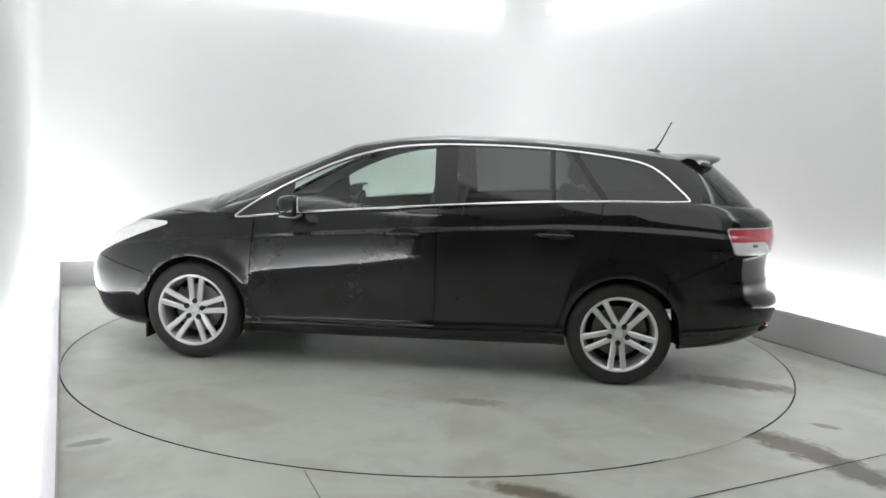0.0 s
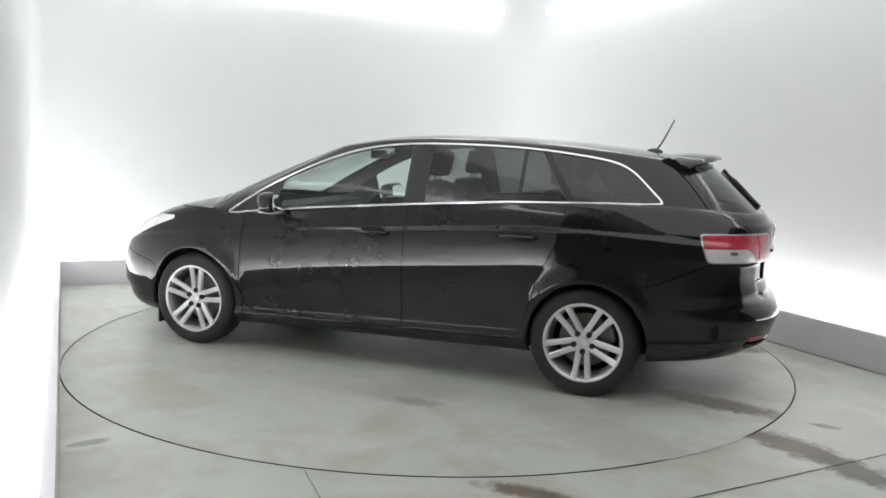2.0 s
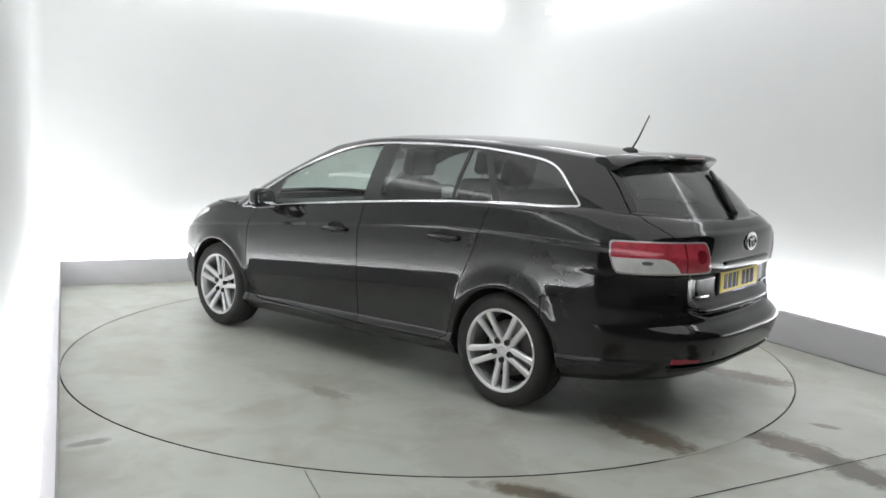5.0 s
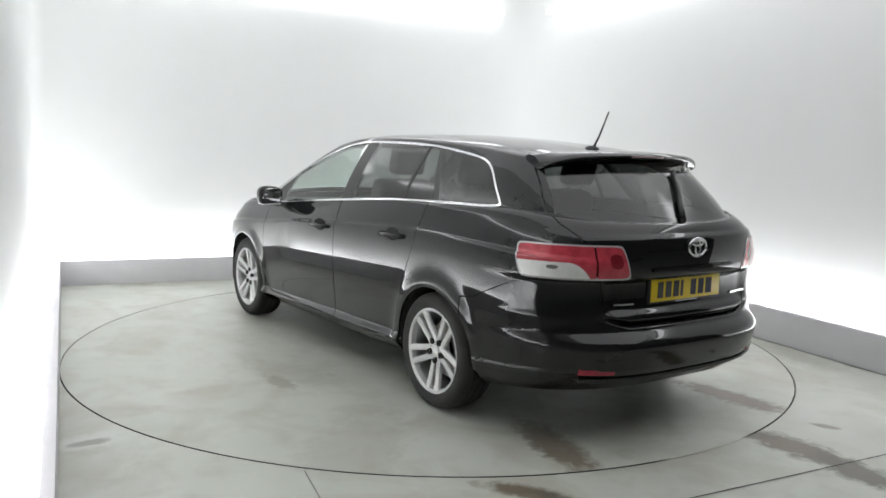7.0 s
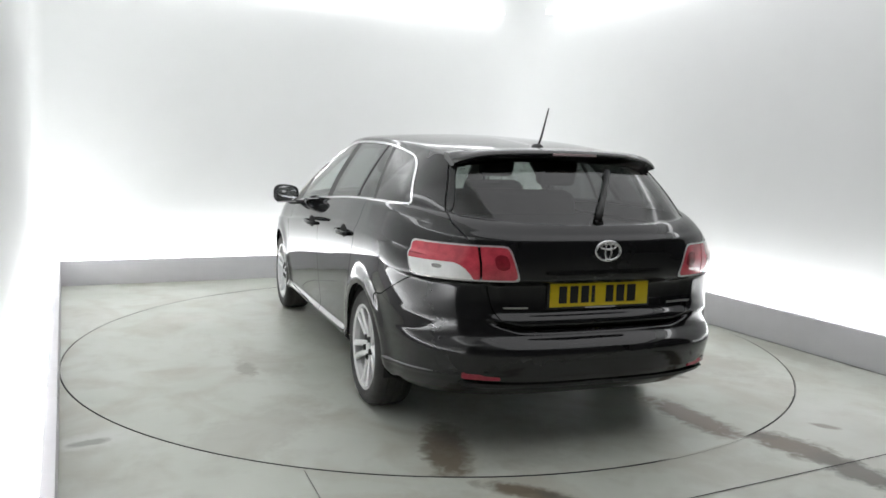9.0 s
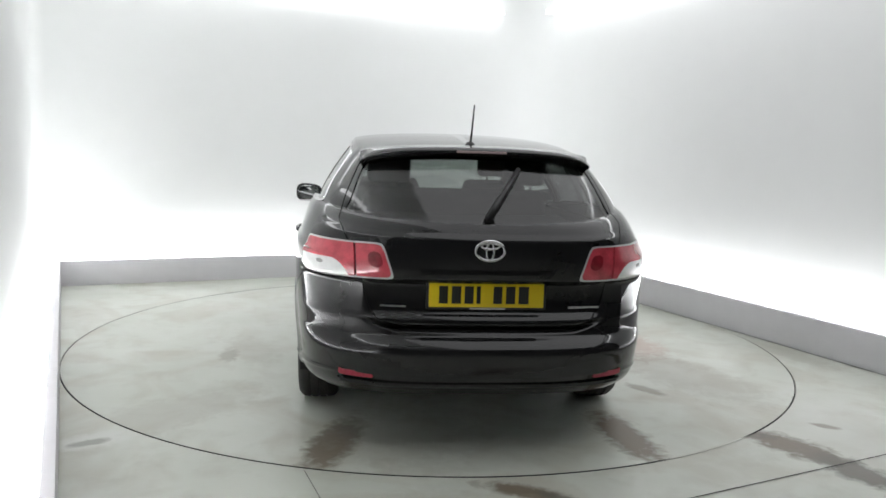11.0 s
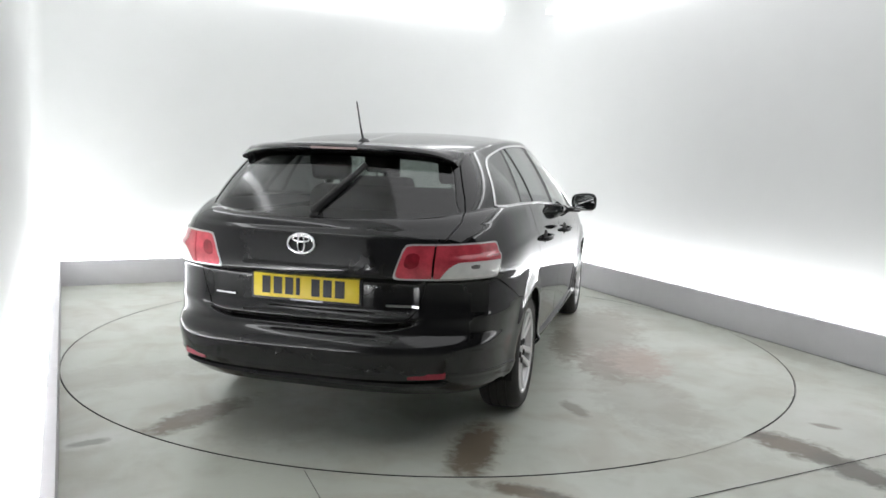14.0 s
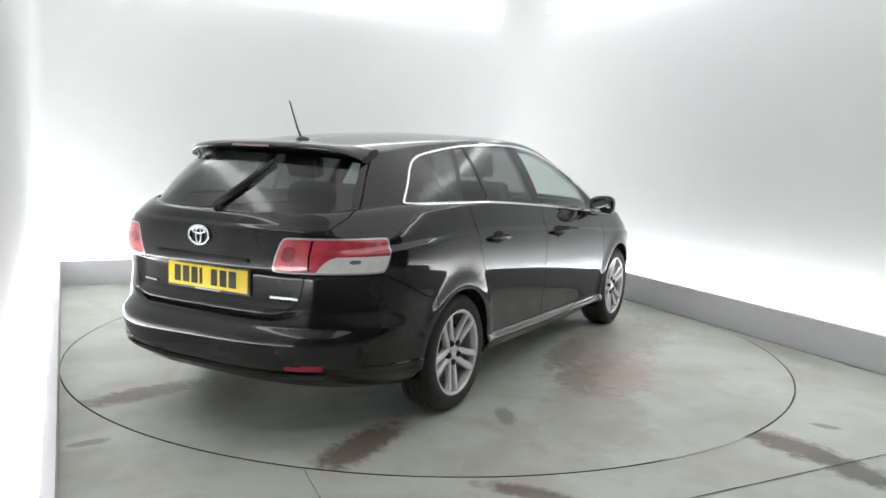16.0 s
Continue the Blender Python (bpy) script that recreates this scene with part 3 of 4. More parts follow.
def region(pts, axes=(0, 2), smooth=0):
    """A signed distance to an outline in two of the three axes, negative inside."""
    loop = np.array(smooth_loop(pts, smooth) if smooth else pts, float)

    def f(co):
        p = co[:, list(axes)]
        best = np.full(len(p), 1e9)
        inside = np.zeros(len(p), bool)
        for a, b in zip(loop, np.roll(loop, -1, 0)):
            e = b - a
            t = np.clip(((p - a) @ e) / max(e @ e, 1e-12), 0, 1)
            best = np.minimum(best, np.hypot(*(p - a - t[:, None] * e).T))
            cross = ((a[1] > p[:, 1]) != (b[1] > p[:, 1]))
            with np.errstate(divide="ignore", invalid="ignore"):
                inside ^= cross & (p[:, 0] < (b[0] - a[0]) * (p[:, 1] - a[1]) / (b[1] - a[1] if b[1] != a[1] else 1e-12) + a[0])
        return np.where(inside, -best, best)
    return f


def also(*fs):
    return lambda co: np.max([f(co) for f in fs], 0)


def rounded(k, *fs):
    """Where all of them hold, with rounded corners."""
    return lambda co: k * np.log(np.sum([np.exp(np.clip(f(co) / k, -60, 60)) for f in fs], 0))


def grown(f, d):
    return lambda co: f(co) - d


def plane(axis, value, sign=1):
    """Negative where sign * (coordinate - value) < 0."""
    return lambda co: sign * (co[:, axis] - value)


def line_gap(pts, axes, half, where=None):
    """Negative within half a gap of an open line."""
    loop = np.array(pts, float)

    def f(co):
        p = co[:, list(axes)]
        best = np.full(len(p), 1e9)
        for a, b in zip(loop[:-1], loop[1:]):
            e = b - a
            t = np.clip(((p - a) @ e) / (e @ e), 0, 1)
            best = np.minimum(best, np.hypot(*(p - a - t[:, None] * e).T))
        return best - half
    return also(f, where) if where else f


estate_car = tagged(new("estate_car"), "glossy black estate car with chrome trim, parked on a turntable", "car")

DLO = [(1.12, 0.905), (0.97, 1.015), (0.82, 1.105), (0.64, 1.20), (0.46, 1.284), (0.28, 1.344), (0.10, 1.382), (-0.08, 1.402), (-0.27, 1.411), (-0.62, 1.413),
       (-0.97, 1.400), (-1.31, 1.362), (-1.46, 1.333), (-1.55, 1.288), (-1.64, 1.208), (-1.735, 1.120), (-1.715, 1.106), (-1.32, 1.100), (-0.99, 1.088), (-0.65, 1.065),
       (-0.3, 1.038), (0.06, 1.009), (0.42, 0.978), (0.72, 0.949), (1.0, 0.912)]
side_open = also(region(DLO, (0, 2), 2), plane(1, 0.30, -1))
skin = body_skin()


def arch(cx):
    return also(lambda co: np.hypot(co[:, 0] - cx, co[:, 2] - 0.315) - 0.345, plane(1, 0.3, -1), plane(2, 0.75))


def parts_of_body():
    global skin
    s = skin
    car = estate_car
    # wheel arches
    for cx in (1.35, -1.35):
        _, s = s.cut(arch(cx))
    full = s
    # side windows
    opening, s = s.cut(side_open)
    chrome, panes = opening.cut(lambda co: -(side_open(co) + 0.0088))
    _, chrome = chrome.cut(line_gap([(-0.25, 1.5), (-0.23, 0.9)], (0, 2), 0.003))
    _, chrome = chrome.cut(line_gap([(-1.01, 1.5), (-1.02, 1.38), (-1.22, 1.0)], (0, 2), 0.003))
    # rear window
    tail_open = also(region([(0.622, 1.12), (0.650, 1.088), (0.35, 1.062), (-0.2, 1.056), (-0.2, 1.37), (0.35, 1.365), (0.525, 1.345), (0.574, 1.26)], (1, 2), 2), plane(0, -1.7))
    tail_pane, s = s.cut(tail_open)
    # windscreen
    screen_open = also(region([(0.645, 0.99), (0.70, 0.975), (0.60, 1.2), (0.50, 1.36), (0.40, 1.385), (-0.2, 1.40), (-0.2, 1.02), (0.4, 1.01)], (1, 2), 1), plane(0, 0.4, -1),
                       lambda co: -(co[:, 0] - (1.03 - (co[:, 2] - 0.95) * 1.65) - 0.03))
    screen, s = s.cut(screen_open)
    # rear lamps
    lamp_zone = rounded(0.009, lambda co: co[:, 2] - (0.972 + 0.006 * (0.83 - np.abs(co[:, 1]))), lambda co: 0.815 - co[:, 2],
                     lambda co: co[:, 0] + 1.934 + (0.96 - co[:, 2]) * 0.34, lambda co: 0.414 + (co[:, 2] - 0.82) * 0.345 - co[:, 1])
    lamp, s = s.cut(lamp_zone)
    # headlamps
    head_zone = also(region([(1.48, 0.866), (1.75, 0.864), (2.0, 0.822), (2.22, 0.737), (2.34, 0.62), (2.29, 0.580), (2.18, 0.585), (2.06, 0.635), (1.90, 0.71), (1.70, 0.788)], (0, 2), 1), plane(1, 0.42, -1))
    headlamp, s = s.cut(head_zone)
    # panel gaps of the side
    g = 0.0028
    doors = region([(0.965, 0.96), (0.955, 0.80), (0.975, 0.60), (0.985, 0.44), (0.93, 0.30), (0.85, 0.275), (-0.86, 0.285), (-0.96, 0.33), (-1.02, 0.52), (-1.06, 0.66), (-1.16, 0.86), (-1.22, 1.12),
                    (-1.0, 1.6), (0.5, 1.6)], (0, 2))
    side_only = plane(1, 0.5, -1)
    door_zone = also(doors, side_only, plane(2, 1.2))
    # door skins reach up to the chrome; the frame above stays with the body
    door, s = s.cut(also(door_zone, lambda co: co[:, 2] - curve(BASE, co[:, 0]) - 0.03))
    door, _ = door.cut(lambda co: door_zone(co) + 2 * g)
    front_door, rear_door = door.cut(lambda co: -(co[:, 0] + 0.217 + 0.02 * (co[:, 2] - 0.9)) + g)
    rear_door, _ = rear_door.cut(lambda co: co[:, 0] + 0.217 + 0.02 * (co[:, 2] - 0.9) + g)
    # tailgate, bumpers, bonnet, wings
    gate = also(region([(-0.3, 0.598), (0.38, 0.600), (0.44, 0.609), (0.495, 0.640), (0.53, 0.69), (0.548, 0.75), (0.563, 0.82), (0.612, 0.95), (0.668, 1.06), (0.640, 1.16), (0.588, 1.28), (0.54, 1.38), (-0.3, 1.40)], (1, 2)), plane(0, -1.75))
    tailgate, s = s.cut(gate)
    tailgate, _ = tailgate.cut(lambda co: gate(co) + 1.8 * g)
    bump_r = lambda co: np.maximum(co[:, 0] + 1.6, co[:, 2] - np.interp(-co[:, 0], [1.6, 1.70, 1.985, 2.3], [0.66, 0.675, 0.808, 0.808]))
    rear_bumper, s = s.cut(bump_r)
    rear_bumper, _ = rear_bumper.cut(lambda co: bump_r(co) + 2 * g)
    bump_f = lambda co: np.maximum(1.66 - co[:, 0], co[:, 2] - np.interp(co[:, 0], [1.6, 1.72, 2.03, 2.4], [0.52, 0.54, 0.60, 0.62]))
    front_bumper, s = s.cut(bump_f)
    front_bumper, _ = front_bumper.cut(lambda co: bump_f(co) + 2 * g)
    air_dam, front_bumper = front_bumper.cut(lambda co: co[:, 2] - 0.345 - 0.02 * np.sin(co[:, 0] * 9))
    hood_edge = lambda co: np.maximum(1.12 - co[:, 0], np.maximum(co[:, 1] - np.interp(co[:, 0], [1.1, 1.6, 2.0, 2.3], [0.74, 0.72, 0.66, 0.5]), 0.60 - co[:, 2]))
    bonnet, s = s.cut(hood_edge)
    bonnet, _ = bonnet.cut(lambda co: hood_edge(co) + 2 * g)
    wing_zone = lambda co: np.maximum(0.955 - co[:, 0], co[:, 2] - 0.93)
    wing, s = s.cut(wing_zone)
    wing, _ = wing.cut(lambda co: wing_zone(co) + 2 * g)
    sill_zone = lambda co: np.maximum(np.maximum(co[:, 2] - 0.34, np.abs(co[:, 0]) - 1.02), 0.5 - co[:, 1])
    sill, s = s.cut(sill_zone)
    made = {}
    s.both().build("body_shell", M_PAINT, car, "glossy black roof, pillars and rear quarters")
    tailgate.both().build("tailgate", M_PAINT, car)
    made["bumper"] = rear_bumper.both().build("rear_bumper", M_PAINT, car)
    front_bumper.both().build("front_bumper", M_PAINT, car)
    air_dam.both().moved(-0.012).build("air_dam", M_GLOSSBLACK, car, "dark lower front apron", 0.02)
    bonnet.both().build("bonnet", M_PAINT, car)
    screen.both().moved(-0.006).build("windscreen", M_CLEAR, car, "clear laminated glass", 0)
    tail_pane.both().moved(-0.004).build("rear_window", M_PRIVACY, car, "dark tinted glass", 0)
    for k, m in ((1, lambda q: q), (-1, lambda q: q.mirrored())):
        fd = m(front_door).build("front_door", M_PAINT, car)
        rd = m(rear_door).build("rear_door", M_PAINT, car)
        made["front_door", k], made["rear_door", k] = fd, rd
        m(wing).build("front_wing", M_PAINT, car)
        m(sill).build("sill", M_PAINT, car)
        m(chrome).moved(0.005).build("window_trim", M_CHROME, car, "chrome strip round the side windows", 0.02)
        # panes and pillars inside the opening
        pill = panes.moved(-0.004)
        front_pane, rest = pill.cut(lambda co: -(co[:, 0] + 0.176 + 0.07 * (1.2 - co[:, 2])))
        front_pane, quarterlight = front_pane.cut(lambda co: co[:, 0] - 0.735 - 0.05 * (1.0 - co[:, 2]))
        bpillar, rest = rest.cut(lambda co: -(co[:, 0] + 0.315 + 0.05 * (1.2 - co[:, 2])))
        slope = lambda co: co[:, 0] + 1.015 + (1.38 - co[:, 2]) * 0.70
        rear_pane, rest = rest.cut(lambda co: -(slope(co)) + 0.012)
        cpillar, quarter = rest.cut(lambda co: -(slope(co)) - 0.035)
        bar, rear_pane = rear_pane.cut(also(lambda co: np.abs(co[:, 0] + 0.905 + 0.03 * (1.3 - co[:, 2])) - 0.011))
        m(front_pane).build("front_door_glass", M_CLEAR, fd, "clear side glass", 0)
        m(rear_pane).build("rear_door_glass", M_PRIVACY, rd, "dark tinted side glass", 0)
        m(quarter).build("quarter_glass", M_QUARTER, car, "dark tinted side glass", 0)
        m(quarterlight).build("mirror_sail", M_TRIMBLACK, fd)
        m(bpillar).build("centre_pillar", M_TRIMBLACK, car, "", 0.02)
        m(cpillar).build("rear_pillar_trim", M_TRIMBLACK, car, "", 0.02)
        m(bar).moved(0.003).build("window_divider", M_TRIMBLACK, rd)
        # lamps
        lp = tagged(new("tail_lamp"), "red and clear tail lamp in a chrome edge")
        lp.parent = car
        edge, lens = lamp.cut(lambda co: -(lamp_zone(co) + 0.0078))
        _, edge = edge.cut(line_gap([(0.585, 0.5), (0.60, 1.2)], (1, 2), 0.004))
        m(edge).moved(0.003).build("lamp_edge", M_SILVER, lp, "", 0.02)
        clear_zone = also(lambda co: co[:, 2] - 0.893 + 0.075 * np.clip((0.70 - co[:, 1]) / 0.09, 0, 1.2) ** 2, lambda co: 0.60 - co[:, 1])
        white, red = lens.cut(clear_zone)
        inner, outer = red.cut(lambda co: co[:, 1] - 0.593 - 0.06 * (co[:, 2] - 0.9))
        spot, white = white.cut(lambda co: np.hypot((co[:, 1] - 0.748) / 0.020, (co[:, 2] - 0.870) / 0.010) - 1)
        m(spot).moved(0.002).build("bulb_window", M_BULB, lp, "dim bulb behind the clear lens")
        for zr in (0.872, 0.848):
            rib, white = white.cut(lambda co: np.maximum(np.abs(co[:, 2] - zr) - 0.0022, 0.765 - co[:, 1]))
            m(rib).moved(0.002).build("lens_rib", M_BULB, lp, "fine grey line in the clear lens", 0)
        m(white).moved(0.004).build("clear_lens", M_CLEARLENS, lp, "clear silvery lens")
        band, outer = outer.cut(lambda co: np.abs(co[:, 2] - 0.913 + 0.02 * np.clip((0.72 - co[:, 1]) / 0.1, 0, 1)) - 0.004 + np.maximum(0, 0.70 - co[:, 1]))
        m(band).moved(0.003).build("lens_band", M_DARKRED, lp, "darker red line in the lens", 0)
        m(outer).moved(0.004).build("outer_lens", M_RED, lp, "red lens")
        inner, _ = inner.cut(lambda co: co[:, 1] - 0.584 - 0.06 * (co[:, 2] - 0.9))
        patch, inner = inner.cut(region([(0.462, 0.865), (0.525, 0.865), (0.535, 0.935), (0.475, 0.935)], (1, 2), 1))
        m(inner).moved(0.004).build("inner_lens", M_RED, lp, "red lens")
        m(patch).moved(0.003).build("reflex_patch", M_DARKRED, lp, "darker red reflector in the lens")
        m(headlamp).moved(-0.002).build("headlamp", M_CLEARLENS, car, "clear headlamp")
    # dark lining behind the panels, open at the windows
    _, lining = full.cut(grown(side_open, 0.004))
    _, lining = lining.cut(grown(tail_open, 0.004))
    _, lining = lining.cut(grown(screen_open, 0.004))
    cabin, below = lining.cut(lambda co: 1.0 - co[:, 2])
    below.both().moved(-0.028).build("inner_body", M_LINER, car, "", 0)
    cabin.both().moved(-0.028).build("headlining", M_HEADLINING, car, "", 0)
    return made


made = parts_of_body()


def wheel_thing(cx, cy, side, phase):
    w = new("wheel")
    w.parent = estate_car
    w.matrix_local = pose(cx, cy, 0.318) @ (pose(0, 0, 0, 0, 0, 0) if side > 0 else pose(0, 0, 0, 0, 0, 180))
    R = 0.318
    tyre = lathe([(0.222, 0.085), (0.232, 0.100), (0.262, 0.108), (0.285, 0.106), (0.303, 0.094), (0.313, 0.078), (0.3165, 0.055), (0.3175, 0.05), (0.311, 0.046), (0.311, 0.040), (R, 0.036),
                  (R, 0.006), (0.311, 0.003), (0.311, -0.003), (R, -0.006), (R, -0.036), (0.311, -0.04), (0.311, -0.046), (0.3175, -0.05), (0.313, -0.078), (0.303, -0.094), (0.285, -0.106), (0.25, -0.105), (0.222, -0.085)], 72)
    part("tyre", tyre, M_RUBBER, w, "black rubber tyre")
    rim = lathe([(0.208, 0.066), (0.213, 0.080), (0.214, 0.093), (0.222, 0.100), (0.232, 0.101), (0.238, 0.094), (0.228, 0.086)], 72)
    part("rim", rim, M_ALLOY, w, "silver alloy rim")
    part("rim_barrel", lathe([(0.224, -0.09), (0.212, -0.07), (0.200, -0.05), (0.198, 0.02), (0.208, 0.066)], 60), M_BARREL, w, "grey inside of the rim")
    bm = bmesh.new()
    for i in range(5):
        mid = radians(phase) + 2 * math.pi * i / 5
        for sgn in (-1, 1):
            # each spoke runs from the hub to the rim, the two of a pair nearly parallel
            secs = []
            for k, (r, half, yo, th) in enumerate([(0.045, 0.0180, 0.074, 0.03), (0.10, 0.0172, 0.080, 0.026), (0.16, 0.0172, 0.089, 0.022), (0.219, 0.0200, 0.098, 0.02)]):
                off = sgn * (0.0215 + 0.0195 * (k / 3) ** 1.1)
                ring_v = []
                for dx, dy in ((-half, -th), (-half, -0.006), (-half * 0.55, 0), (half * 0.55, 0), (half, -0.006), (half, -th)):
                    x, z = r, off + dx
                    ring_v.append(bm.verts.new((x * math.cos(mid) - z * math.sin(mid), yo + dy, x * math.sin(mid) + z * math.cos(mid))))
                secs.append(ring_v)
            for p, q in zip(secs, secs[1:]):
                for j in range(6):
                    bm.faces.new((p[j], p[(j + 1) % 6], q[(j + 1) % 6], q[j]))
            bm.faces.new(secs[0])
            bm.faces.new(secs[-1])
    bmesh.ops.recalc_face_normals(bm, faces=bm.faces)
    soft(bm, 35)
    part("spokes", bm, M_ALLOY, w, "five pairs of silver spokes")
    part("hub", lathe([(0.0, 0.074), (0.016, 0.075), (0.024, 0.079), (0.030, 0.078), (0.034, 0.072), (0.070, 0.071), (0.074, 0.064), (0.076, 0.03)], 40), M_ALLOY, w)
    for i in range(5):
        a = radians(phase) + 2 * math.pi * i / 5
        b2 = lathe([(0.0, 0.066), (0.009, 0.066), (0.010, 0.070), (0.0165, 0.0745), (0.0175, 0.066), (0.018, 0.05)], 16)
        b2.transform(Matrix.Translation((0.056 * math.cos(a), 0.009, 0.056 * math.sin(a))))
        part("wheel_nut", b2, M_TRIMBLACK, w, "dark wheel nut in its recess")
    part("brake_disc", lathe([(0.05, -0.005), (0.155, -0.005), (0.158, -0.012), (0.155, -0.025), (0.05, -0.025)], 48), M_DISCBRAKE, w, "grey steel brake disc")
    cal = prism([(0.09, -0.06), (0.165, -0.07), (0.175, 0.0), (0.165, 0.07), (0.09, 0.06)], 0.05, pose(0, -0.035, 0, 0, -25 if cx > 0 else 205, 0), 0.006)
    part("brake_caliper", cal, M_DISCBRAKE, w)
    part("wheel_back", lathe([(0.0, -0.06), (0.19, -0.06), (0.2, -0.05)], 32), M_LINER, w)
    return w


for cx, front in ((1.35, True), (-1.35, False)):
    for side in (1, -1):
        wheel_thing(cx, side * 0.775, side, (95 if front else 270) if side > 0 else (80 if front else 60))
        # arch lining
        bm = bmesh.new()
        prev = None
        for i in range(29):
            a = radians(-12 + 204 * i / 28)
            row = [bm.verts.new((cx + 0.352 * math.cos(a), side * y, 0.315 + 0.352 * math.sin(a))) for y in (0.86, 0.5)]
            if prev:
                bm.faces.new((prev[0], prev[1], row[1], row[0]))
            prev = row
        part("arch_lining", soft(bm), M_LINER, estate_car)

# floor pan, so that nothing shows through below
part("floor_pan", box_bm((-1.75, -0.70, 0.24), (1.9, 0.70, 0.30), None, 0.03), M_LINER, estate_car)
part("cabin_floor", box_bm((-2.1, -0.70, 0.45), (1.2, 0.70, 0.50), None, 0.02), M_CABIN, estate_car)


# cabin
def seat(cx, cy, wide, tall, parent, heads):
    st = new("seat")
    st.parent = parent
    lean = pose(cx - 0.20, cy, 0.62, 0, -14, 0)
    bm = box_bm((-0.07, -wide, 0.0), (0.07, wide, tall), None, 0.055, 4)
    for v in bm.verts:
        v.co.y *= 1 - 0.16 * max(0, v.co.z / tall - 0.5) * 2
    bm.transform(lean)
    part("backrest", bm, M_SEAT, st)
    part("cushion", box_bm((cx - 0.24, cy - wide, 0.50), (cx + 0.28, cy + wide, 0.66), None, 0.05, 3), M_SEAT, st)
    for h in heads:
        part("headrest", box_bm((-0.045, h - 0.125, tall + 0.04), (0.045, h + 0.125, tall + 0.21), lean, 0.04, 4), M_SEAT, st)
        for d in (-0.05, 0.05):
            part("headrest_rod", tube([lean @ Vector((0, h + d, tall - 0.03)), lean @ Vector((0, h + d, tall + 0.08))], 0.006, 8), M_CHROME, st)


seat(0.11, 0.37, 0.25, 0.56, estate_car, [0])
seat(0.11, -0.37, 0.25, 0.56, estate_car, [0])
seat(-0.72, 0.0, 0.62, 0.54, estate_car, [-0.40, 0.40])
dash = prism([(0.72, 0.62), (0.70, 0.86), (0.78, 0.95), (1.0, 0.965), (1.25, 0.93), (1.25, 0.6)], 1.36, pose(0, -0.68, 0), 0.03)
part("dashboard", dash, M_CABIN, estate_car)
sw = new("steering_wheel")
sw.parent = estate_car
sw.matrix_local = pose(0.60, -0.37, 0.88, 0, 0, 0) @ pose(0, 0, 0, 0, -24, 0)
bm = bmesh.new()
ringv = []
for i in range(32):
    a = 2 * math.pi * i / 32
    ringv.append([bm.verts.new((0.016 * math.cos(b), (0.185 + 0.016 * math.sin(b)) * math.cos(a), (0.185 + 0.016 * math.sin(b)) * math.sin(a))) for b in [2 * math.pi * k / 8 for k in range(8)]])
for i in range(32):
    for k in range(8):
        p, q = ringv[i], ringv[(i + 1) % 32]
        bm.faces.new((p[k], p[(k + 1) % 8], q[(k + 1) % 8], q[k]))
part("wheel_rim", soft(bm, 60), M_CABIN, sw)
part("wheel_boss", box_bm((0.0, -0.08, -0.07), (0.05, 0.08, 0.06), None, 0.02), M_CABIN, sw)
for y0, y1, z0, z1 in ((-0.18, -0.07, -0.02, 0.02), (0.07, 0.18, -0.02, 0.02), (-0.02, 0.02, -0.18, -0.06)):
    part("wheel_spoke", box_bm((0.005, y0, z0), (0.025, y1, z1), None, 0.006), M_CABIN, sw)
part("inner_mirror", box_bm((0.36, -0.12, 1.29), (0.385, 0.12, 1.35), None, 0.01), M_CABIN, estate_car)
part("load_cover", box_bm((-1.95, -0.62, 0.99), (-1.0, 0.62, 1.005), None, 0.004), M_CABIN, estate_car)

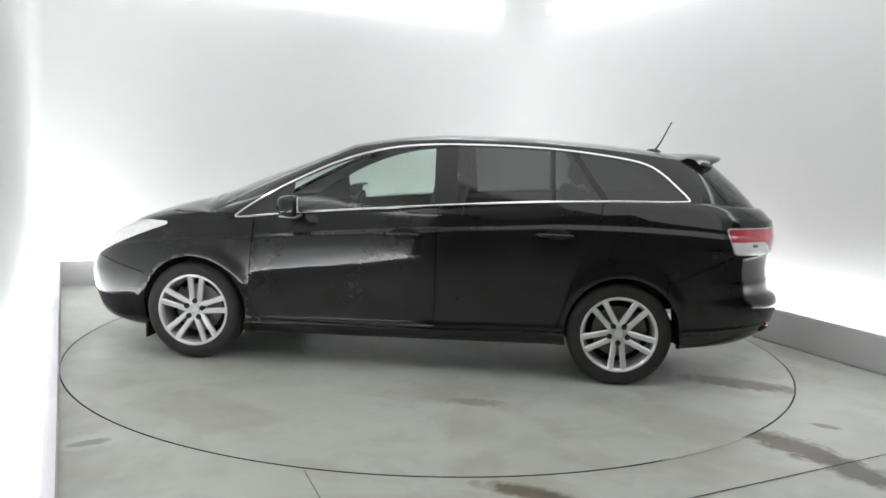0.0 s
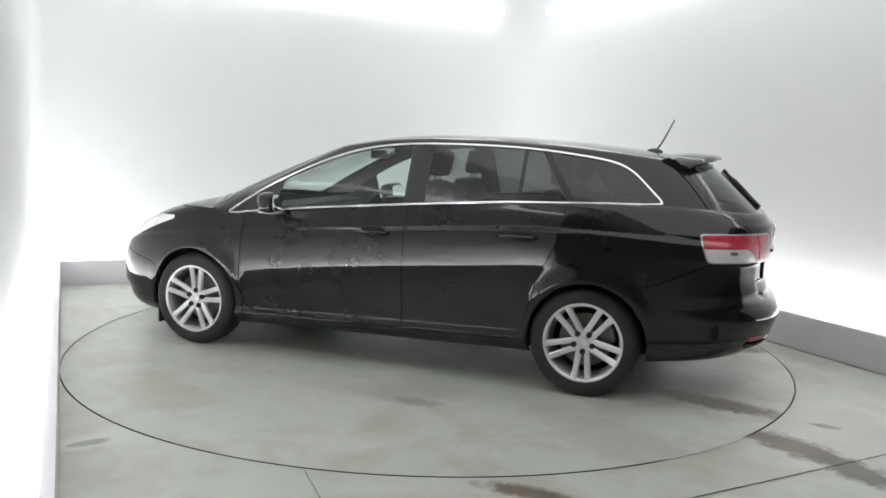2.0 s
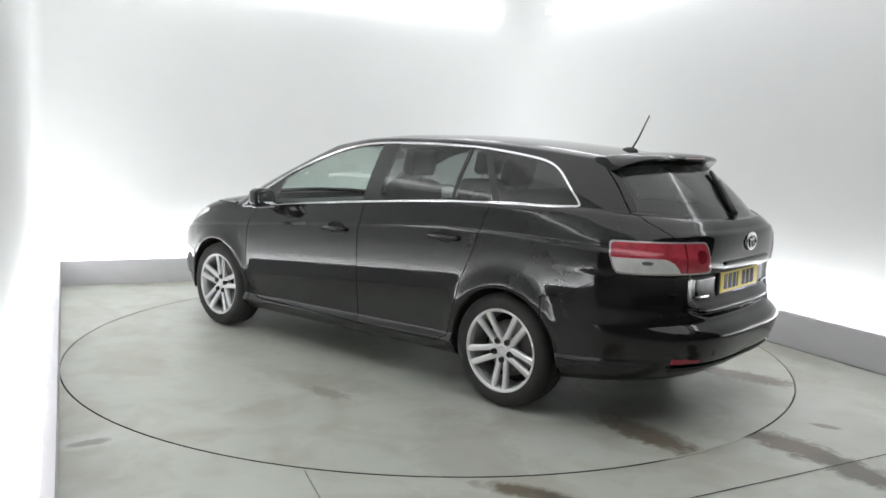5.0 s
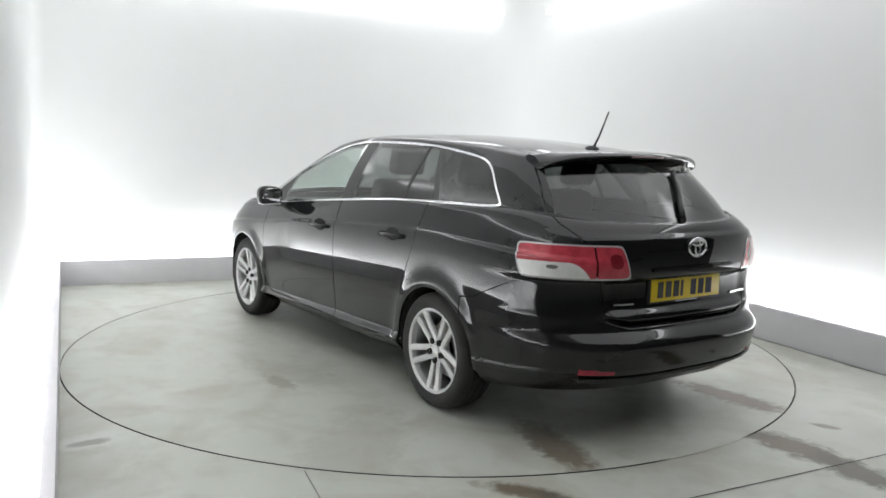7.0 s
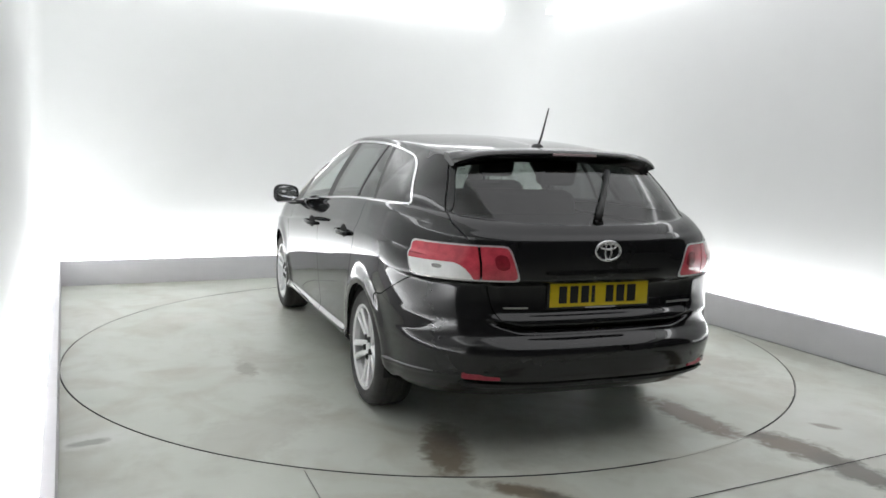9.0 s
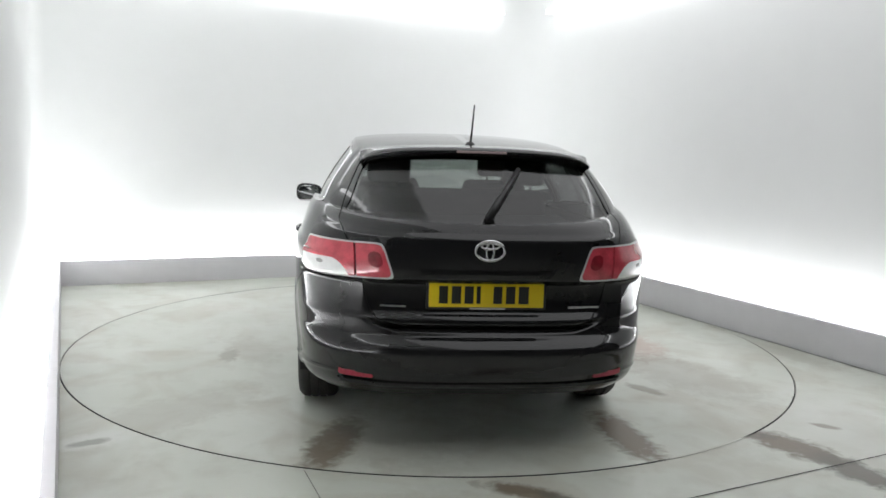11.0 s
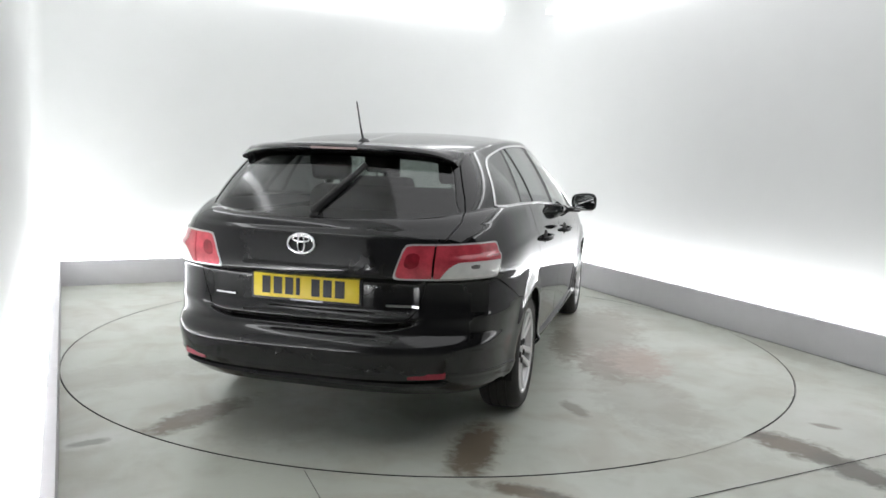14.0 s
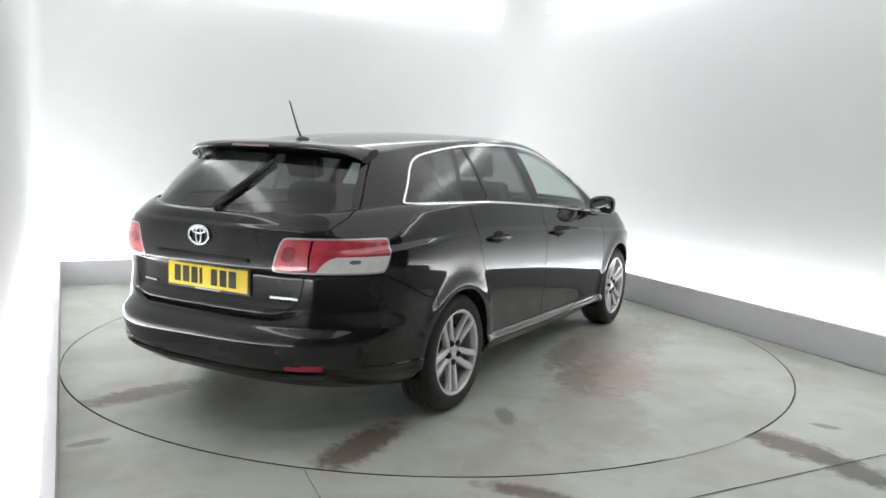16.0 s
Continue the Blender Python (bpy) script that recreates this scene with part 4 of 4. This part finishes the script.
# door mirrors and handles
for k in (1, -1):
    fd, rd = made["front_door", k], made["rear_door", k]
    mir = new("door_mirror")
    mir.parent = estate_car
    bm = bmesh.new()
    bmesh.ops.create_uvsphere(bm, u_segments=28, v_segments=18, radius=1)
    for v in bm.verts:
        x, y, z = v.co
        def sq(t, e):
            return math.copysign(abs(t) ** e, t)
        x, y, z = sq(x, 0.75), sq(y, 0.7), sq(z, 0.65)
        if x < 0:
            x *= 0.30
        v.co = Vector((0.665 + 0.105 * x - 0.02 * y, k * (0.955 + 0.098 * y), 1.005 + 0.066 * z * (1 + 0.12 * y)))
    part("mirror_housing", soft(bm, 60), M_PAINT, mir)
    bm = bmesh.new()
    bmesh.ops.create_circle(bm, cap_ends=True, radius=1, segments=28)
    for v in bm.verts:
        a, b = v.co.x, v.co.y
        v.co = Vector((0.630 - 0.018 * a, k * (0.957 + 0.080 * math.copysign(abs(a) ** 0.7, a)), 1.005 + 0.052 * math.copysign(abs(b) ** 0.7, b)))
    ex = bmesh.ops.extrude_face_region(bm, geom=bm.faces[:])
    for v in ex["geom"]:
        if isinstance(v, bmesh.types.BMVert):
            v.co.x += 0.006
    bmesh.ops.recalc_face_normals(bm, faces=bm.faces)
    part("mirror_glass", bm, M_MIRROR, mir, "silver mirror glass")
    part("mirror_arm", box_bm((0.64, min(k * 0.82, k * 0.93), 0.925), (0.74, max(k * 0.82, k * 0.93), 0.955), None, 0.012, 3), M_TRIMBLACK, mir)
    # silver strip stands in for the bright reflection along the housing's underside
    part("mirror_strip", box_bm((0.635, min(k * 0.885, k * 1.02), 0.938), (0.74, max(k * 0.885, k * 1.02), 0.949), None, 0.005, 2), M_SILVER, mir, "silver strip under the mirror, in place of a bright reflection")
    for door, x0, x1, z, y in ((fd, -0.115, 0.105, 0.857, 0.898), (rd, -1.045, -0.82, 0.892, 0.896)):
        # dark bulge on the door skin; paints in the shade of the handle cup
        cup = bmesh.new()
        bmesh.ops.create_uvsphere(cup, u_segments=20, v_segments=12, radius=1)
        for v in cup.verts:
            v.co = Vector(((x0 + x1) / 2 - 0.01 + 0.088 * v.co.x, k * (y - 0.006 + 0.010 * v.co.y), z + 0.004 + 0.040 * v.co.z))
        part("handle_recess", soft(cup, 60), M_LINER, door, "dark overlay behind the handle, painting the shade of its hollow")
        pts = [(x0, k * (y - 0.002), z), (x0 + 0.02, k * (y + 0.025), z), ((x0 + x1) / 2, k * (y + 0.036), z + 0.002), (x1 - 0.02, k * (y + 0.025), z), (x1, k * (y - 0.002), z)]
        hb = tube(pts, 0.0125, 12)
        part("door_handle", hb, M_PAINT, door)

# tail of the car
def tail_x(z, y=0.0):
    """The x of the tail at a height, near the middle."""
    v = (z - 0.31) / (1.04 - 0.31)
    back = float(curve(REAR, v))
    return float(inset(y, z)) - 1.38 + (back + 1.38) * (max(0.0, 1 - (abs(y) / 0.890) ** 3.3)) ** (1 / 3.3)


def bowed(y0, y1, z0, z1, proud, depth, mat, name, parent, label="", n=14, bevel=0.004):
    """A strip that follows the bow of the tail."""
    bm = bmesh.new()
    rows = []
    for i in range(n + 1):
        y = y0 + (y1 - y0) * i / n
        x = tail_x((z0 + z1) / 2, y) - proud
        rows.append([bm.verts.new((x, y, z0)), bm.verts.new((x, y, z1)), bm.verts.new((x + depth, y, z1)), bm.verts.new((x + depth, y, z0))])
    for p, q in zip(rows, rows[1:]):
        for j in range(4):
            bm.faces.new((p[j], p[(j + 1) % 4], q[(j + 1) % 4], q[j]))
    bm.faces.new(rows[0])
    bm.faces.new(rows[-1])
    bmesh.ops.recalc_face_normals(bm, faces=bm.faces)
    if bevel:
        bmesh.ops.bevel(bm, geom=[e for e in bm.edges if e.calc_face_angle(0) > 0.8], offset=bevel, segments=2, affect="EDGES")
    return part(name, soft(bm, 40), mat, parent, label)


plate = new("number_plate")
plate.parent = estate_car
PX = tail_x(0.75) - 0.012
part("plate_board", box_bm((PX, -0.26, 0.693), (PX + 0.012, 0.26, 0.806), None, 0.003), M_YELLOW, plate, "yellow plate")
for y, w2 in ((0.195, 0.020), (0.137, 0.021), (0.080, 0.020), (0.037, 0.009), (-0.050, 0.020), (-0.108, 0.021), (-0.168, 0.023)):
    part("plate_bar", box_bm((PX - 0.002, y - w2, 0.710), (PX + 0.001, y + w2, 0.788)), M_INK, plate, "plain black bar")
part("plate_light_strip", box_bm((PX - 0.001, -0.085, 0.684), (PX + 0.004, 0.075, 0.691)), M_SILVER, plate, "small pale bar of lettering")
part("plate_border", box_bm((PX + 0.004, -0.272, 0.682), (PX + 0.016, 0.272, 0.817), None, 0.004), M_TRIMBLACK, plate)
bowed(-0.30, 0.30, 0.846, 0.864, 0.016, 0.05, M_PAINT, "tailgate_grip", estate_car, "black bar above the plate", bevel=0.006)
bowed(0.36, 0.475, 0.688, 0.696, 0.006, 0.01, M_CHROME, "badge", estate_car, "small bright badge drawn as a bar", 6, 0.002)
bowed(-0.53, -0.38, 0.687, 0.698, 0.006, 0.01, M_CHROME, "badge", estate_car, "small bright badge drawn as a bar", 6, 0.002)
for k in (1, -1):
    lo, hi = sorted((k * 0.50, k * 0.655))
    bowed(lo, hi, 0.377, 0.407, 0.004, 0.02, M_REFLEX, "rear_reflector", made["bumper"], "red reflector", 10, 0.004)
bowed(-0.66, 0.66, 0.338, 0.372, 0.020, 0.05, M_PAINT, "bumper_lip", made["bumper"], "", 28, 0.014)

# oval badge: plain chrome rings
badge = new("oval_badge")
badge.parent = estate_car


def oval(rw, rh, thick, cy, cz, x, name):
    bm = bmesh.new()
    rg = []
    for i in range(40):
        a = 2 * math.pi * i / 40
        rg.append([bm.verts.new((x + thick * 0.8 * math.sin(b), cy + (rw + thick * math.cos(b)) * math.cos(a), cz + (rh + thick * math.cos(b)) * math.sin(a))) for b in [2 * math.pi * k / 8 for k in range(8)]])
    for i in range(40):
        for k in range(8):
            p, q = rg[i], rg[(i + 1) % 40]
            bm.faces.new((p[k], p[(k + 1) % 8], q[(k + 1) % 8], q[k]))
    bmesh.ops.recalc_face_normals(bm, faces=bm.faces)
    return part(name, soft(bm, 60), M_CHROME, badge)


BX = tail_x(0.952) - 0.008
oval(0.064, 0.043, 0.0065, 0, 0.952, BX, "outer_ring")
oval(0.040, 0.013, 0.0055, 0, 0.973, BX, "cross_ring")
oval(0.016, 0.040, 0.0055, 0, 0.952, BX, "upright_ring")

# roof spoiler: a wing with a thick rounded trailing edge that droops at its ends
bm = bmesh.new()
rows = []
for i in range(41):
    y = -0.572 + 1.144 * i / 40
    f = abs(y) / 0.572
    back = -1.994 + 0.15 * f ** 3.5
    zt = 1.392 - 0.022 * f ** 2 - 0.040 * f ** 8
    lead = -1.69
    z_lead = float(roof_z(lead, y)) + 0.012 + 0.004
    th = 0.031 - 0.008 * f ** 6
    low = zt - 0.058
    sec = [(lead, z_lead - 0.012), (lead - 0.03, z_lead), ((lead + back) / 2, (z_lead + zt) / 2 + 0.010), (back + 0.05, zt + 0.005), (back + 0.012, zt - 0.002), (back, zt - 0.012), (back + 0.003, zt - th + 0.008),
           (back + 0.016, zt - th), (back + 0.06, zt - th - 0.008), (back + 0.11, low), (lead - 0.05, low)]
    rows.append([bm.verts.new((x, y, z)) for x, z in sec])
for p, q in zip(rows, rows[1:]):
    for j in range(len(p)):
        bm.faces.new((p[j], p[(j + 1) % len(p)], q[(j + 1) % len(p)], q[j]))
bm.faces.new(rows[0])
bm.faces.new(rows[-1])
bmesh.ops.recalc_face_normals(bm, faces=bm.faces)
spoiler = part("roof_spoiler", soft(bm, 50), M_PAINT, estate_car)
part("brake_light", box_bm((-1.998, -0.12, 1.368), (-1.97, 0.12, 1.379), None, 0.004), M_LIGHTBAR, spoiler, "thin pale high brake light")

# rear wiper
wiper = new("rear_wiper")
wiper.parent = estate_car


def pane_x(z):
    return -2.235 + (z - 1.06) / (1.37 - 1.06) * 0.305


part("wiper_cap", lathe([(0, 0.02), (0.02, 0.02), (0.028, 0.0), (0.028, -0.03)], 20), M_TRIMBLACK, wiper)
wiper.children[0].matrix_local = pose(pane_x(1.075) - 0.012, 0.0, 1.075, 0, 0, 90)
arm = [(pane_x(z) - 0.028, y, z) for y, z in ((0.0, 1.085), (-0.045, 1.14), (-0.095, 1.20), (-0.135, 1.25))]
part("wiper_arm", tube(arm, 0.017, 8, taper=0.7), M_TRIMBLACK, wiper)
blade = [(pane_x(z) - 0.014, y, z) for y, z in ((-0.012, 1.082), (-0.062, 1.145), (-0.115, 1.215), (-0.175, 1.300))]
part("wiper_blade", tube(blade, 0.013, 6), M_TRIMBLACK, wiper)

# aerial
aerial = new("roof_aerial")
aerial.parent = estate_car
zb = float(roof_z(-1.59, 0)) + 0.008
bm = bmesh.new()
bmesh.ops.create_uvsphere(bm, u_segments=18, v_segments=10, radius=1)
for v in bm.verts:
    v.co = Vector((-1.585 + 0.055 * v.co.x, 0.026 * v.co.y, zb + 0.024 * max(v.co.z, -0.4)))
part("aerial_base", soft(bm, 60), M_TRIMBLACK, aerial)
part("aerial_rod", tube([(-1.60, 0, zb + 0.015), (-1.635, 0, zb + 0.07), (-1.70, 0, 1.607)], 0.0065, 8, taper=0.55), M_TRIMBLACK, aerial)


# flaps under the front bumper
for k in (1, -1):
    lo, hi = sorted((k * 0.60, k * 0.80))
    part("wheel_deflector", box_bm((1.70, lo, 0.095), (1.715, hi, 0.20), None, 0.005), M_TRIMBLACK, estate_car, "small black flap ahead of the front wheel")

# final proportions of everything but the wheels
FIT = Matrix(((1.0027, 0, 0.0034, -0.0115), (0, 1.006, 0, 0), (0.0024, 0, 1.0152, 0.0028), (0, 0, 0, 1)))
FIT3, FIT_MOVE = np.array(FIT.to_3x3()), np.array(FIT.translation)
for ob in list(estate_car.children_recursive):
    if ob.type == "MESH" and len(ob.data.vertices) and not (ob.parent and ob.parent.name.startswith(("wheel", "steering"))):
        if ob.matrix_local == Matrix.Identity(4):
            count = len(ob.data.vertices)
            flat = np.zeros(count * 3, np.float32)
            ob.data.vertices.foreach_get("co", flat)
            ob.data.vertices.foreach_set("co", (flat.reshape(-1, 3) @ FIT3.T + FIT_MOVE).astype(np.float32).ravel())
            if "custom_normal" in ob.data.attributes:
                held = ob.data.attributes["custom_normal"].data
                held.foreach_get("vector", flat)
                turned = flat.reshape(-1, 3) @ np.linalg.inv(FIT3)
                turned /= np.maximum(np.linalg.norm(turned, axis=1, keepdims=True), 1e-9)
                held.foreach_set("vector", turned.astype(np.float32).ravel())
            ob.data.update()



# ---------------------------------------------------------------- what moves
def motions():
    centre = Vector((-0.0957, 0.0212, 0))
    rows, rows_disc = [], []
    for i in range(33):
        t = i * 0.5
        a = 172.504 - 6.6058 * t - 0.04757 * t ** 2 + 0.001261 * t ** 3
        turn = pose(0, 0, 0, 0, 0, a)
        rows_disc.append((t, Matrix.Translation(HUB) @ turn))
        rows.append((t, turn @ Matrix.Translation(-centre)))
    walk(estate_car, rows)
    walk(turntable, rows_disc)


motions()
